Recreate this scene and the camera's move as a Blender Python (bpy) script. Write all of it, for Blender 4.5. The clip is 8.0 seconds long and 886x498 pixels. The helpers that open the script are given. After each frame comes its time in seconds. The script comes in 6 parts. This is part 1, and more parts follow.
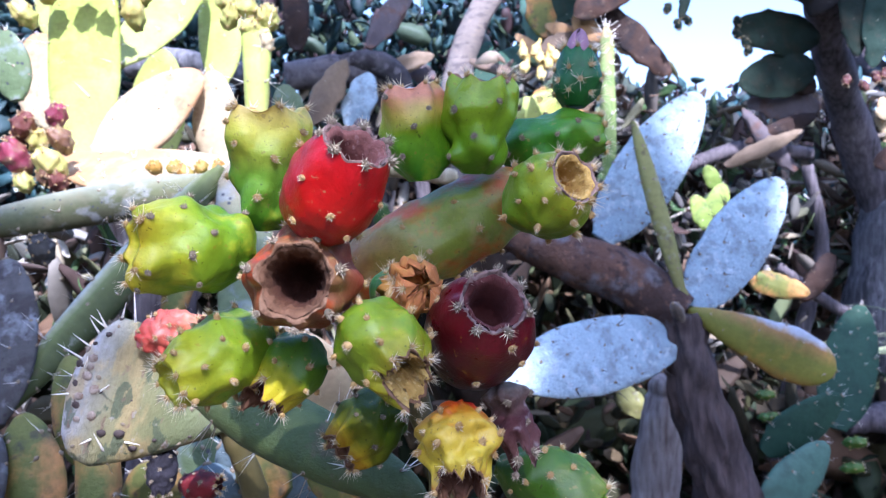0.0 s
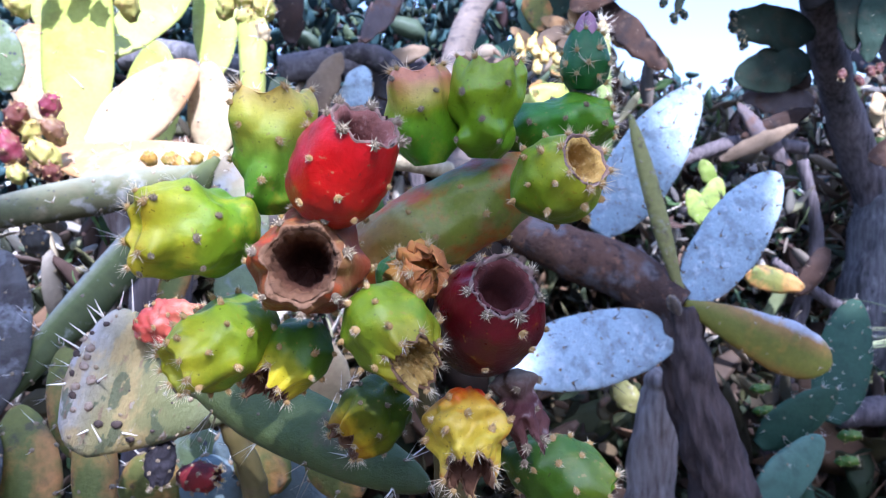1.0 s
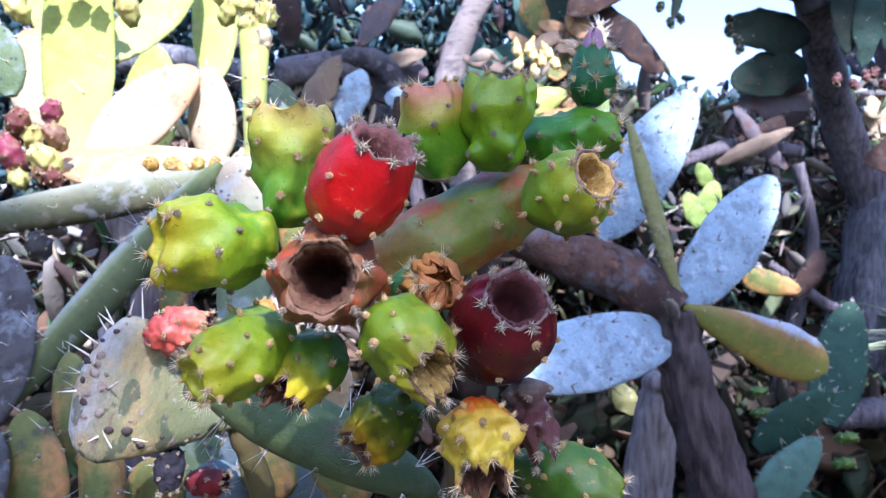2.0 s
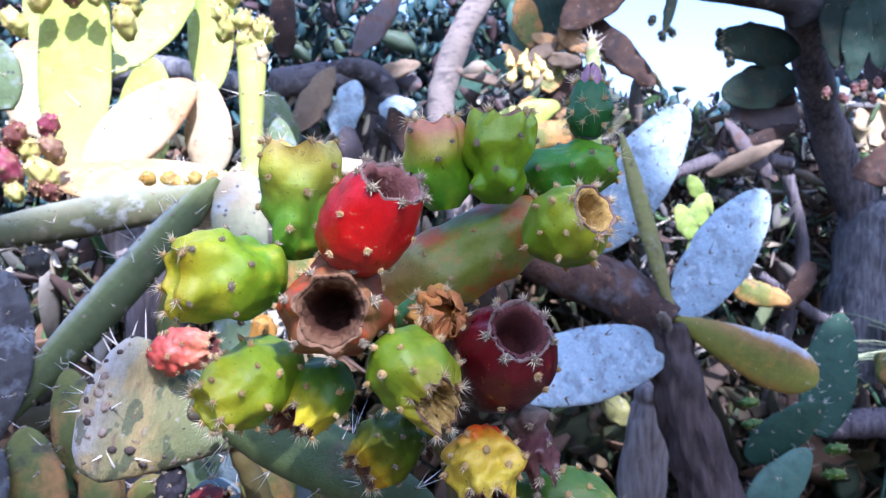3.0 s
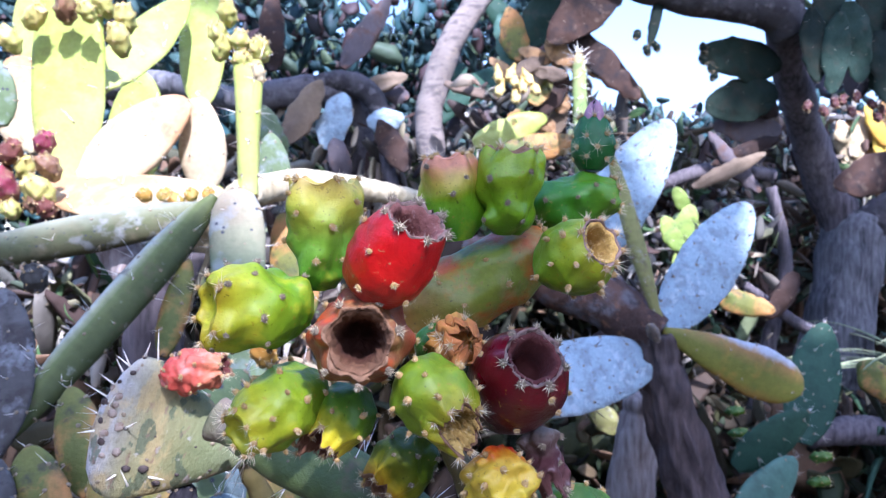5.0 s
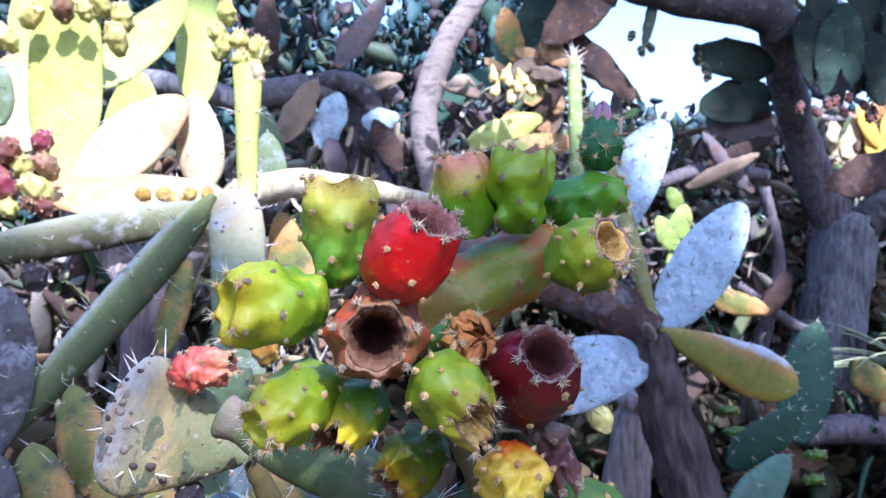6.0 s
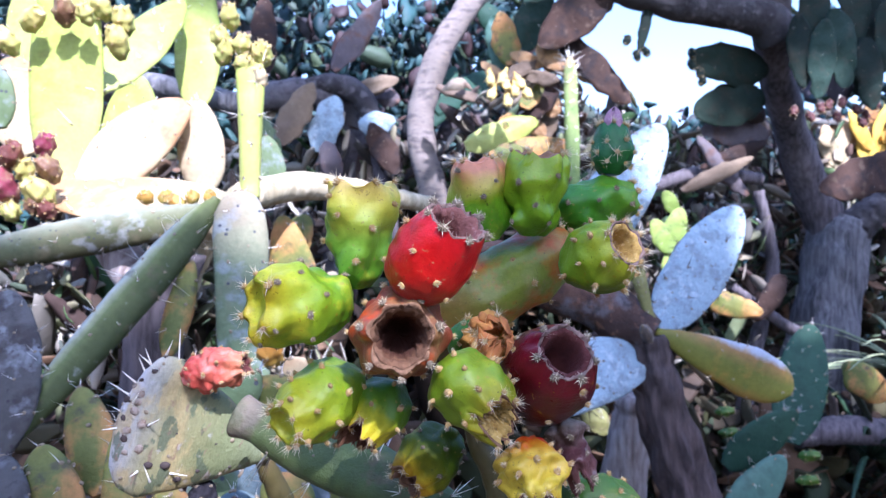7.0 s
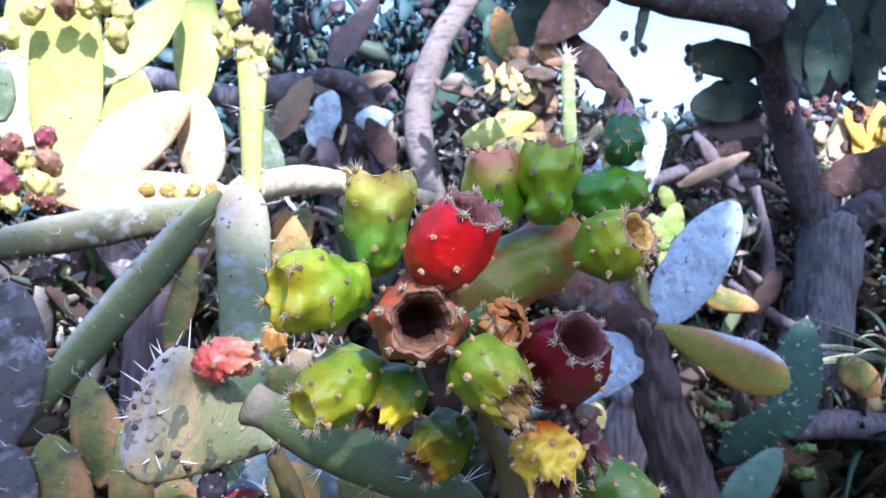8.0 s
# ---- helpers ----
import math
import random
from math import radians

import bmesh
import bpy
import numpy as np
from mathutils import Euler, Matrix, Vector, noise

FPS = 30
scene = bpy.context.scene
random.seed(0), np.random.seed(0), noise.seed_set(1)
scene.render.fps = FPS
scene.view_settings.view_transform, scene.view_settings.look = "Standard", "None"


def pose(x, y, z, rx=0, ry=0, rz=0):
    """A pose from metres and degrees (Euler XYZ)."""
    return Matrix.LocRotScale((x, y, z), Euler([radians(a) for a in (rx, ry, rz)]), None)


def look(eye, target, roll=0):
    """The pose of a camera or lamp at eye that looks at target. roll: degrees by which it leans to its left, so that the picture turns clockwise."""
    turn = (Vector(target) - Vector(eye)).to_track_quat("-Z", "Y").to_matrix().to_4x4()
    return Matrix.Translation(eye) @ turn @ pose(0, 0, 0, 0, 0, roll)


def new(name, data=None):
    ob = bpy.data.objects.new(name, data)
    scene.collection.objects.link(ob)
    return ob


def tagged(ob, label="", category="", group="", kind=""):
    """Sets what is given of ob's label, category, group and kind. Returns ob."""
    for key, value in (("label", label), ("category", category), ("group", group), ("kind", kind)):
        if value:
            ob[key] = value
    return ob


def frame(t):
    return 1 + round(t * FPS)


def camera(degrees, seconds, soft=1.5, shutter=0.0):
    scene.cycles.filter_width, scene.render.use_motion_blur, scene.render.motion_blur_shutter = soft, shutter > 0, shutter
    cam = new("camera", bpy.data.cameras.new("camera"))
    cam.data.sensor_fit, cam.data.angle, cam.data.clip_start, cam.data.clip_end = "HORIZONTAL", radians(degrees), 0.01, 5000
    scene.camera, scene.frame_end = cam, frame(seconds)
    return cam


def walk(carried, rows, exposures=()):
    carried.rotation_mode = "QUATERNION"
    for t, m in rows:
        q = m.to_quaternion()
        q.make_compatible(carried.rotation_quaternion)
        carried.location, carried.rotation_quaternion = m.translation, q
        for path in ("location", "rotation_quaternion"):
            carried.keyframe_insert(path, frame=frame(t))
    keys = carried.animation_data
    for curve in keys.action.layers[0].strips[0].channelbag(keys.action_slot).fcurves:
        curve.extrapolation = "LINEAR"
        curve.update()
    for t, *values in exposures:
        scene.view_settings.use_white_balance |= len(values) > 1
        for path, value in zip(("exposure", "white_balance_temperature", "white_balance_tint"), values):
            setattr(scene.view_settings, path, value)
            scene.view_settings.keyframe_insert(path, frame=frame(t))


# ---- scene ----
cam = camera(61.7, 8.0, soft=1.1)
cam.data.dof.use_dof, cam.data.dof.focus_distance, cam.data.dof.aperture_fstop = True, 0.40, 19.0
EYE = 1.35
EXPOSURES = [(0.0, 1.44, 4850, 30), (8.0, 1.48, 4850, 30)]
ROWS = [
    (0.0, 0.0000, 0.0000, 0.0000, 0.00, 0.00, 0.00),
    (0.5, -0.0048, 0.0052, -0.0029, -0.18, -0.18, 0.09),
    (1.0, -0.0072, 0.0067, -0.0055, -0.49, -0.37, 0.08),
    (1.5, -0.0117, 0.0025, -0.0041, -0.61, -0.34, 0.01),
    (3.0, -0.0231, -0.0155, 0.0129, -1.42, 0.38, 0.12),
    (3.5, -0.0259, -0.0249, 0.0192, -1.66, 0.75, 0.03),
    (4.0, -0.0324, -0.0309, 0.0223, -1.86, 0.82, -0.09),
    (4.5, -0.0373, -0.0363, 0.0254, -2.26, 1.05, -0.12),
    (6.0, -0.0541, -0.0458, 0.0242, -3.15, 1.05, -0.08),
    (6.5, -0.0627, -0.0519, 0.0234, -3.55, 1.16, -0.07),
    (7.0, -0.0706, -0.0582, 0.0234, -3.67, 1.27, -0.10),
    (7.5, -0.0787, -0.0619, 0.0189, -3.79, 1.08, -0.16),
    (8.0, -0.0844, -0.0645, 0.0182, -4.11, 0.97, -0.01),
]
walk(cam, [(t, pose(x, y, EYE + z, 90 + pitch, -roll, yaw)) for t, x, y, z, yaw, pitch, roll in ROWS], EXPOSURES)

# ---- light ----
SUN = Vector((0.19, -0.70, 0.69)).normalized()
world = bpy.data.worlds.new("world")
scene.world = world
world.use_nodes = True
sky = world.node_tree.nodes.new("ShaderNodeTexSky")
sky.sky_type, sky.sun_disc = "NISHITA", False
sky.dust_density, sky.air_density = 1.6, 1.5
sky.sun_elevation = math.asin(SUN.z)
sky.sun_rotation = math.atan2(SUN.x, SUN.y)
back = world.node_tree.nodes["Background"]
back.inputs[1].default_value = 0.15
world.node_tree.links.new(sky.outputs[0], back.inputs[0])
lamp = bpy.data.lights.new("sun", "SUN")
lamp.energy, lamp.angle, lamp.color = 5.0, radians(0.53), (1.0, 0.93, 0.8)
sun = new("sun", lamp)
sun.matrix_world = look(SUN * 20, (0, 0, 0))

# ---- materials ----
def stops_into(ramp, stops):
    """Sets a colour ramp's stops from (place, colour) pairs."""
    while len(ramp.elements) > 1:
        ramp.elements.remove(ramp.elements[-1])
    ramp.elements[0].position, ramp.elements[0].color = stops[0][0], (*stops[0][1], 1)
    for place, colour in stops[1:]:
        ramp.elements.new(place).color = (*colour, 1)


def organic(name, stops, length=1.0, wander=0.25, wander_scale=30.0, mottle=None, specks=None, rough=0.45, bump=0.25,
            bump_scale=220.0, soft=0.0, stretch=1.0, each=0.0, sat=1.0, sheen=0.25, axis=2):
    """Plant tissue: colour stops along the local z axis (0 to length), blotches, specks, relief and slight translucency."""
    m = bpy.data.materials.new(name)
    m.use_nodes = True
    nt = m.node_tree
    add, link = nt.nodes.new, nt.links.new
    bsdf = nt.nodes["Principled BSDF"]
    tc = add("ShaderNodeTexCoord")
    sep = add("ShaderNodeSeparateXYZ")
    link(tc.outputs["Object"], sep.inputs[0])
    scaled = add("ShaderNodeMapping")
    scaled.inputs["Scale"].default_value = (1, 1, 1 / stretch)
    link(tc.outputs["Object"], scaled.inputs[0])

    def noise_at(scale, detail=4.0, rough_=0.55):
        n = add("ShaderNodeTexNoise")
        n.inputs["Scale"].default_value, n.inputs["Detail"].default_value, n.inputs["Roughness"].default_value = scale, detail, rough_
        link(scaled.outputs[0], n.inputs["Vector"])
        return n

    def maths(op, a, b):
        n = add("ShaderNodeMath")
        n.operation = op
        for i, v in enumerate((a, b)):
            if isinstance(v, (int, float)):
                n.inputs[i].default_value = v
            else:
                link(v, n.inputs[i])
        return n.outputs[0]

    along = maths("DIVIDE", sep.outputs[axis], length)
    along = along if axis == 2 else maths("ADD", along, 0.5)
    wob = maths("MULTIPLY", maths("SUBTRACT", noise_at(wander_scale).outputs[0], 0.5), wander * 2)
    place = maths("ADD", along, wob)
    if each:
        info = add("ShaderNodeObjectInfo")
        place = maths("ADD", place, maths("MULTIPLY", maths("SUBTRACT", info.outputs["Random"], 0.5), each * 2))
    ramp = add("ShaderNodeValToRGB")
    stops_into(ramp.color_ramp, stops)
    link(place, ramp.inputs[0])
    colour = ramp.outputs[0]

    def over(colour, tint, fac):
        mix = add("ShaderNodeMix")
        mix.data_type = "RGBA"
        link(fac, mix.inputs[0])
        link(colour, mix.inputs[6])
        mix.inputs[7].default_value = (*tint, 1)
        return mix.outputs[2]

    def patch(scale, lo, hi, amount, detail=5.0):
        r = add("ShaderNodeMapRange")
        r.inputs["From Min"].default_value, r.inputs["From Max"].default_value, r.inputs["To Max"].default_value = lo, hi, amount
        link(noise_at(scale, detail).outputs[0], r.inputs["Value"])
        return r.outputs[0]

    for tint, scale, lo, hi, amount in mottle or ():
        colour = over(colour, tint, patch(scale, lo, hi, amount))
    fine = add("ShaderNodeHueSaturation")
    link(colour, fine.inputs["Color"])
    fine.inputs["Saturation"].default_value = sat
    bsdf.inputs["Specular IOR Level"].default_value = sheen
    val = add("ShaderNodeMapRange")
    val.inputs["From Min"].default_value, val.inputs["From Max"].default_value = 0.3, 0.7
    val.inputs["To Min"].default_value, val.inputs["To Max"].default_value = 0.88, 1.1
    link(noise_at(bump_scale * 0.6, 6.0).outputs[0], val.inputs["Value"])
    link(val.outputs[0], fine.inputs["Value"])
    colour = fine.outputs[0]
    if specks:
        tint, scale, size = specks
        v = add("ShaderNodeTexVoronoi")
        v.inputs["Scale"].default_value = scale
        link(scaled.outputs[0], v.inputs["Vector"])
        r = add("ShaderNodeMapRange")
        r.inputs["From Min"].default_value, r.inputs["From Max"].default_value = size, size * 0.6
        link(v.outputs["Distance"], r.inputs["Value"])
        colour = over(colour, tint, r.outputs[0])
    link(colour, bsdf.inputs["Base Color"])
    rr = add("ShaderNodeMapRange")
    rr.inputs["To Min"].default_value, rr.inputs["To Max"].default_value = max(rough - 0.12, 0.1), min(rough + 0.15, 1)
    link(noise_at(bump_scale * 0.25).outputs[0], rr.inputs["Value"])
    link(rr.outputs[0], bsdf.inputs["Roughness"])
    b = add("ShaderNodeBump")
    b.inputs["Strength"].default_value, b.inputs["Distance"].default_value = bump, 0.6 / bump_scale
    link(noise_at(bump_scale, 8.0, 0.65).outputs[0], b.inputs["Height"])
    link(b.outputs[0], bsdf.inputs["Normal"])
    if soft:
        bsdf.inputs["Subsurface Weight"].default_value = soft
        bsdf.inputs["Subsurface Radius"].default_value = (0.006, 0.004, 0.002)
        bsdf.inputs["Subsurface Scale"].default_value = 1.0
    return m


def bark(name, dark, light, scale=1.0):
    """Grey-brown corky wood with cracks running along the stem (UV: u round, v along, in metres)."""
    m = bpy.data.materials.new(name)
    m.use_nodes = True
    nt = m.node_tree
    add, link = nt.nodes.new, nt.links.new
    bsdf = nt.nodes["Principled BSDF"]
    uv = add("ShaderNodeTexCoord")
    mp = add("ShaderNodeMapping")
    mp.inputs["Scale"].default_value = (55 * scale, 55 * scale, 8 * scale)
    mp2 = add("ShaderNodeMapping")
    mp2.inputs["Scale"].default_value = (6 * scale,) * 3
    a, c = add("ShaderNodeTexNoise"), add("ShaderNodeTexNoise")
    for n in (a, c):
        n.inputs["Detail"].default_value, n.inputs["Roughness"].default_value = 8, 0.6
        n.inputs["Scale"].default_value = 1.0
    link(uv.outputs["Object"], mp.inputs[0])
    link(uv.outputs["Object"], mp2.inputs[0])
    link(mp.outputs[0], a.inputs["Vector"])
    link(mp2.outputs[0], c.inputs["Vector"])
    ramp = add("ShaderNodeValToRGB")
    mid = tuple((p + q) / 2 for p, q in zip(dark, light))
    stops_into(ramp.color_ramp, [(0.38, dark), (0.5, mid), (0.62, light)])
    mix = add("ShaderNodeMath")
    mix.operation = "MULTIPLY_ADD"
    link(a.outputs[0], mix.inputs[0])
    mix.inputs[1].default_value = 0.55
    half = add("ShaderNodeMath")
    half.operation = "MULTIPLY"
    half.inputs[1].default_value = 0.45
    link(c.outputs[0], half.inputs[0])
    link(half.outputs[0], mix.inputs[2])
    link(mix.outputs[0], ramp.inputs[0])
    link(ramp.outputs[0], bsdf.inputs["Base Color"])
    bsdf.inputs["Roughness"].default_value = 0.9
    b = add("ShaderNodeBump")
    b.inputs["Strength"].default_value, b.inputs["Distance"].default_value = 0.8, 0.012
    link(a.outputs[0], b.inputs["Height"])
    link(b.outputs[0], bsdf.inputs["Normal"])
    return m


def plain(name, colour, rough=0.6):
    return organic(name, [(0, tuple(c * 0.8 for c in colour)), (1, tuple(min(c * 1.2, 1) for c in colour))], 0.01, 1.0, 400, rough=rough, bump=0.2, bump_scale=900)


FELT = plain("areole_felt", (0.5, 0.33, 0.12), 0.95)
FELT_GREY = plain("areole_felt_grey", (0.27, 0.21, 0.13), 0.95)
HEART = plain("areole_heart", (0.11, 0.075, 0.045), 0.95)
BRISTLE = plain("bristle", (0.78, 0.66, 0.42), 0.5)
SPINE = plain("spine_ivory", (0.75, 0.70, 0.58), 0.45)
SPINE_DARK = plain("spine_dark", (0.06, 0.05, 0.045), 0.6)
RIM = organic("dry_rim", [(0, (0.8, 0.73, 0.64)), (0.6, (0.6, 0.5, 0.42)), (1, (0.26, 0.17, 0.13))], 0.01, 1.0, 600, rough=0.9, bump=0.7, bump_scale=700)
RIM_TAN = organic("tan_rim", [(0, (0.48, 0.33, 0.15)), (1, (0.22, 0.12, 0.06))], 0.01, 1.0, 300, rough=0.9, bump=0.7, bump_scale=700)
# Red, pink and brown cups darken with depth: flesh colour plus painted shade.
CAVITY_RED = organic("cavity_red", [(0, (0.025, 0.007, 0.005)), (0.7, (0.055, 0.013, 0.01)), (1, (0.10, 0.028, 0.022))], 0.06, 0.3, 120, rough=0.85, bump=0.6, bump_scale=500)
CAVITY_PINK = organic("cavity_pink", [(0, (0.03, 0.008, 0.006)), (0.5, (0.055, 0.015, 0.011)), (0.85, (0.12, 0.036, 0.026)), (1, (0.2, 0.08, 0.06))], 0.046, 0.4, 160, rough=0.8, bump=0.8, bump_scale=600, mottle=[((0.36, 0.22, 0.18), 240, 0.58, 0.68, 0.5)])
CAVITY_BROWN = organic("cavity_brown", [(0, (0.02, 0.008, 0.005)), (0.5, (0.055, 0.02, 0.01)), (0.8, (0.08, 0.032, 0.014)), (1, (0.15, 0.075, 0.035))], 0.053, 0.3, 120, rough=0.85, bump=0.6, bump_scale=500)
CAVITY_GOLD = organic("cavity_gold", [(0, (0.24, 0.11, 0.015)), (1, (0.52, 0.34, 0.08))], 0.06, 0.5, 200, rough=0.85, bump=1.0, bump_scale=420, mottle=[((0.16, 0.08, 0.02), 260, 0.54, 0.66, 0.4), ((0.62, 0.46, 0.18), 340, 0.58, 0.66, 0.7)])
CORK = bark("corky_wood", (0.03, 0.025, 0.025), (0.17, 0.14, 0.14))
CORK_GREY = bark("grey_corky_wood", (0.04, 0.038, 0.04), (0.2, 0.19, 0.19))
CORK_PALE = bark("pale_corky_wood", (0.14, 0.10, 0.08), (0.45, 0.39, 0.34))
CORK_WARM = bark("warm_corky_wood", (0.018, 0.0125, 0.011), (0.11, 0.08, 0.071))
CORK_TAN = bark("tan_corky_wood", (0.06, 0.048, 0.038), (0.26, 0.215, 0.17))
RUST_BARK = organic("rusty_bark", [(0, (0.05, 0.03, 0.022)), (1, (0.17, 0.09, 0.055))], 0.3, 0.8, 9, mottle=[((0.16, 0.15, 0.15), 12, 0.5, 0.62, 0.75), ((0.03, 0.022, 0.02), 28, 0.55, 0.66, 0.7), ((0.26, 0.13, 0.07), 40, 0.58, 0.68, 0.5)], rough=0.85, bump=0.9, bump_scale=70)
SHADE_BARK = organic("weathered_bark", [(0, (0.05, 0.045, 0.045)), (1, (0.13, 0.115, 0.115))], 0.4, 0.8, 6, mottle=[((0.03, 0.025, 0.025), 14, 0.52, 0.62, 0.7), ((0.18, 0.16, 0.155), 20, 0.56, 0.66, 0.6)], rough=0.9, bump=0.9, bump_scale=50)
SMOOTH_BARK = organic("smooth_grey_bark", [(0, (0.17, 0.15, 0.14)), (0.5, (0.24, 0.2, 0.17)), (1, (0.28, 0.23, 0.19))], 0.4, 0.8, 7, mottle=[((0.1, 0.085, 0.085), 13, 0.52, 0.62, 0.7), ((0.34, 0.27, 0.2), 18, 0.56, 0.66, 0.6)], rough=0.85, bump=0.8, bump_scale=60, stretch=0.35)
# Lit copy of the cork: warm sunlight is painted into the colour.
CORK_SUN = bark("sunlit_corky_wood", (0.3, 0.24, 0.12), (0.58, 0.49, 0.3))

# ---- kit ----
def place_on(base, tip, face=(0, -1, 0)):
    """A pose at base whose z axis runs to tip and whose -y side turns to face."""
    base, tip = Vector(base), Vector(tip)
    z = (tip - base).normalized()
    y = -Vector(face)
    y = (y - y.dot(z) * z).normalized()
    x = y.cross(z)
    m = Matrix((x, y, z)).transposed().to_4x4()
    m.translation = base
    return m, (tip - base).length


class Shape:
    """Gathers points and faces of one mesh."""

    def __init__(self):
        self.v, self.f = [], []

    def rings(self, rings, start=True, end=True):
        """A skin over rings of equally many points; caps by a fan at either end."""
        o, n = len(self.v), len(rings[0])
        for r in rings:
            self.v.extend(tuple(p) for p in r)
        for i in range(len(rings) - 1):
            for j in range(n):
                k = (j + 1) % n
                self.f.append((o + i * n + j, o + i * n + k, o + (i + 1) * n + k, o + (i + 1) * n + j))
        if start:
            self.v.append(tuple(np.mean(rings[0], 0)))
            self.f += [(o + (j + 1) % n, o + j, len(self.v) - 1) for j in range(n)]
        if end:
            self.v.append(tuple(np.mean(rings[-1], 0)))
            e = o + (len(rings) - 1) * n
            self.f += [(e + j, e + (j + 1) % n, len(self.v) - 1) for j in range(n)]

    def cone(self, a, b, r, sides=4, tip=0.12):
        a, b = Vector(a), Vector(b)
        z = (b - a).normalized()
        x = z.orthogonal().normalized()
        y = z.cross(x)
        ring = [x * math.cos(6.2832 * i / sides) + y * math.sin(6.2832 * i / sides) for i in range(sides)]
        self.rings([[a + p * r for p in ring], [b + p * r * tip for p in ring]], False, True)

    def blob(self, at, axes, n=8, m=5):
        """An ellipsoid with the three half axes given as vectors."""
        at, (x, y, z) = Vector(at), [Vector(a) for a in axes]
        rings = []
        for i in range(1, m):
            p = math.pi * i / m
            rings.append([at - z * math.cos(p) + (x * math.cos(6.2832 * j / n) + y * math.sin(6.2832 * j / n)) * math.sin(p) for j in range(n)])
        self.rings(rings)

    def spike(self, k, tip, inset=0.25):
        """Draws the face k out to a thin point, so that it stays one skin."""
        face = self.f[k]
        mid = Vector(np.mean([self.v[i] for i in face], 0))
        o, n = len(self.v), len(face)
        self.v += [tuple(mid.lerp(Vector(self.v[i]), inset)) for i in face] + [tuple(tip)]
        self.f[k] = (o, o + 1, o + n)
        self.f += [(o + j, o + (j + 1) % n, o + n) for j in range(1, n)]
        self.f += [(face[j], face[(j + 1) % n], o + (j + 1) % n, o + j) for j in range(n)]

    def mesh(self, name, material, smooth=True):
        me = bpy.data.meshes.new(name)
        me.from_pydata([tuple(p) for p in self.v], [], self.f)
        me.polygons.foreach_set("use_smooth", [smooth] * len(me.polygons))
        me.materials.append(material)
        me.update()
        return me


def thing(name, at, label, category, group="", kind=""):
    root = new(name)
    root.empty_display_size = 0.05
    root.matrix_world = at if isinstance(at, Matrix) else Matrix.Translation(at)
    return tagged(root, label, category, group, kind)


def part(name, mesh, parent, m=None, label=""):
    """One mesh object under a thing or a part, at the pose m in the parent's own space."""
    ob = new(name, mesh)
    ob.parent = parent
    ob.matrix_basis = m or Matrix()
    return tagged(ob, label) if label else ob


def in_world(parent, m):
    """A world pose in the space of a parent that was placed by matrix_world or by part()."""
    chain = Matrix()
    p = parent
    while p is not None:
        chain = p.matrix_basis @ chain
        p = p.parent
    return chain.inverted() @ m


def tuft_mesh(seed, felt, bristles, length, spread, size=0.0016, tall=0.75):
    """A felted areole drawn out into short wool and longer bristles, standing on +z: one skin."""
    rnd = random.Random(seed)
    s = Shape()
    s.blob((0, 0, 0.25 * size), [(size * rnd.uniform(1.0, 1.25), 0, 0), (0, size * 0.85, 0), (0, 0, size * tall)], 10, 7)
    count = len(s.f)
    faces = [k for k in range(count) if np.mean([s.v[i][2] for i in s.f[k]]) > 0]
    rnd.shuffle(faces)
    long_ones = []
    for n, k in enumerate(faces):
        mid = Vector(np.mean([s.v[i] for i in s.f[k]], 0))
        out = (mid + Vector((rnd.uniform(-0.5, 0.5), rnd.uniform(-0.5, 0.5), rnd.uniform(0.0, 0.9))) * size).normalized()
        if n < bristles:
            tilt = Vector((out.x * spread, out.y * spread, max(out.z, 0.25))).normalized()
            before = len(s.f)
            s.spike(k, mid + tilt * length * rnd.uniform(0.45, 1.1), 0.3)
            long_ones += [k, *range(before, before + 3)]
        else:
            s.spike(k, mid + out * size * rnd.uniform(0.35, 1.0), 0.4)
    heart = [k for k in range(count) if k not in long_ones and max(Vector(s.v[i]).xy.length for i in s.f[k]) < size * 0.62 and s.v[s.f[k][0]][2] > 0]
    me = s.mesh("areole", felt, False)
    me.materials.append(BRISTLE)
    me.materials.append(HEART)
    for k in heart if seed % 3 else ():
        me.polygons[k].material_index = 2
    for k in long_ones:
        me.polygons[k].material_index = 1
    return me


TUFTS = [tuft_mesh(i, FELT, 10, 0.0027, 1.2, 0.0018, 0.65) for i in range(5)]
TUFTS_TALL = [tuft_mesh(i + 60, FELT, 9, 0.0029, 0.6, 0.0016, 1.45) for i in range(5)]
TUFTS_GREY = [tuft_mesh(i + 10, FELT_GREY, 7, 0.0023, 1.1, 0.0017, 0.65) for i in range(4)]
CROWN_GREY = [tuft_mesh(i + 40, FELT_GREY, 14, 0.0034, 1.3, 0.0022, 0.85) for i in range(4)]
CROWN = [tuft_mesh(i + 20, FELT, 16, 0.0062, 0.9, 0.0018) for i in range(4)]
BUD_TUFTS = [tuft_mesh(i + 30, FELT, 20, 0.0070, 1.0, 0.0016) for i in range(3)]


def smooth_profile(points, s):
    """A rounded curve through (s, r) pairs."""
    xs, ys = zip(*points)
    dense = np.linspace(0, 1, 201)
    r = np.interp(dense, xs, ys)
    pad = np.r_[r[12:0:-1] * 0 + r[0], r, r[-1] + (r[-1] - r[-2:-14:-1])]
    k = np.hanning(25)
    r = np.convolve(pad, k / k.sum(), "valid")[:201] if len(pad) >= 225 else r
    return np.interp(s, dense, r)


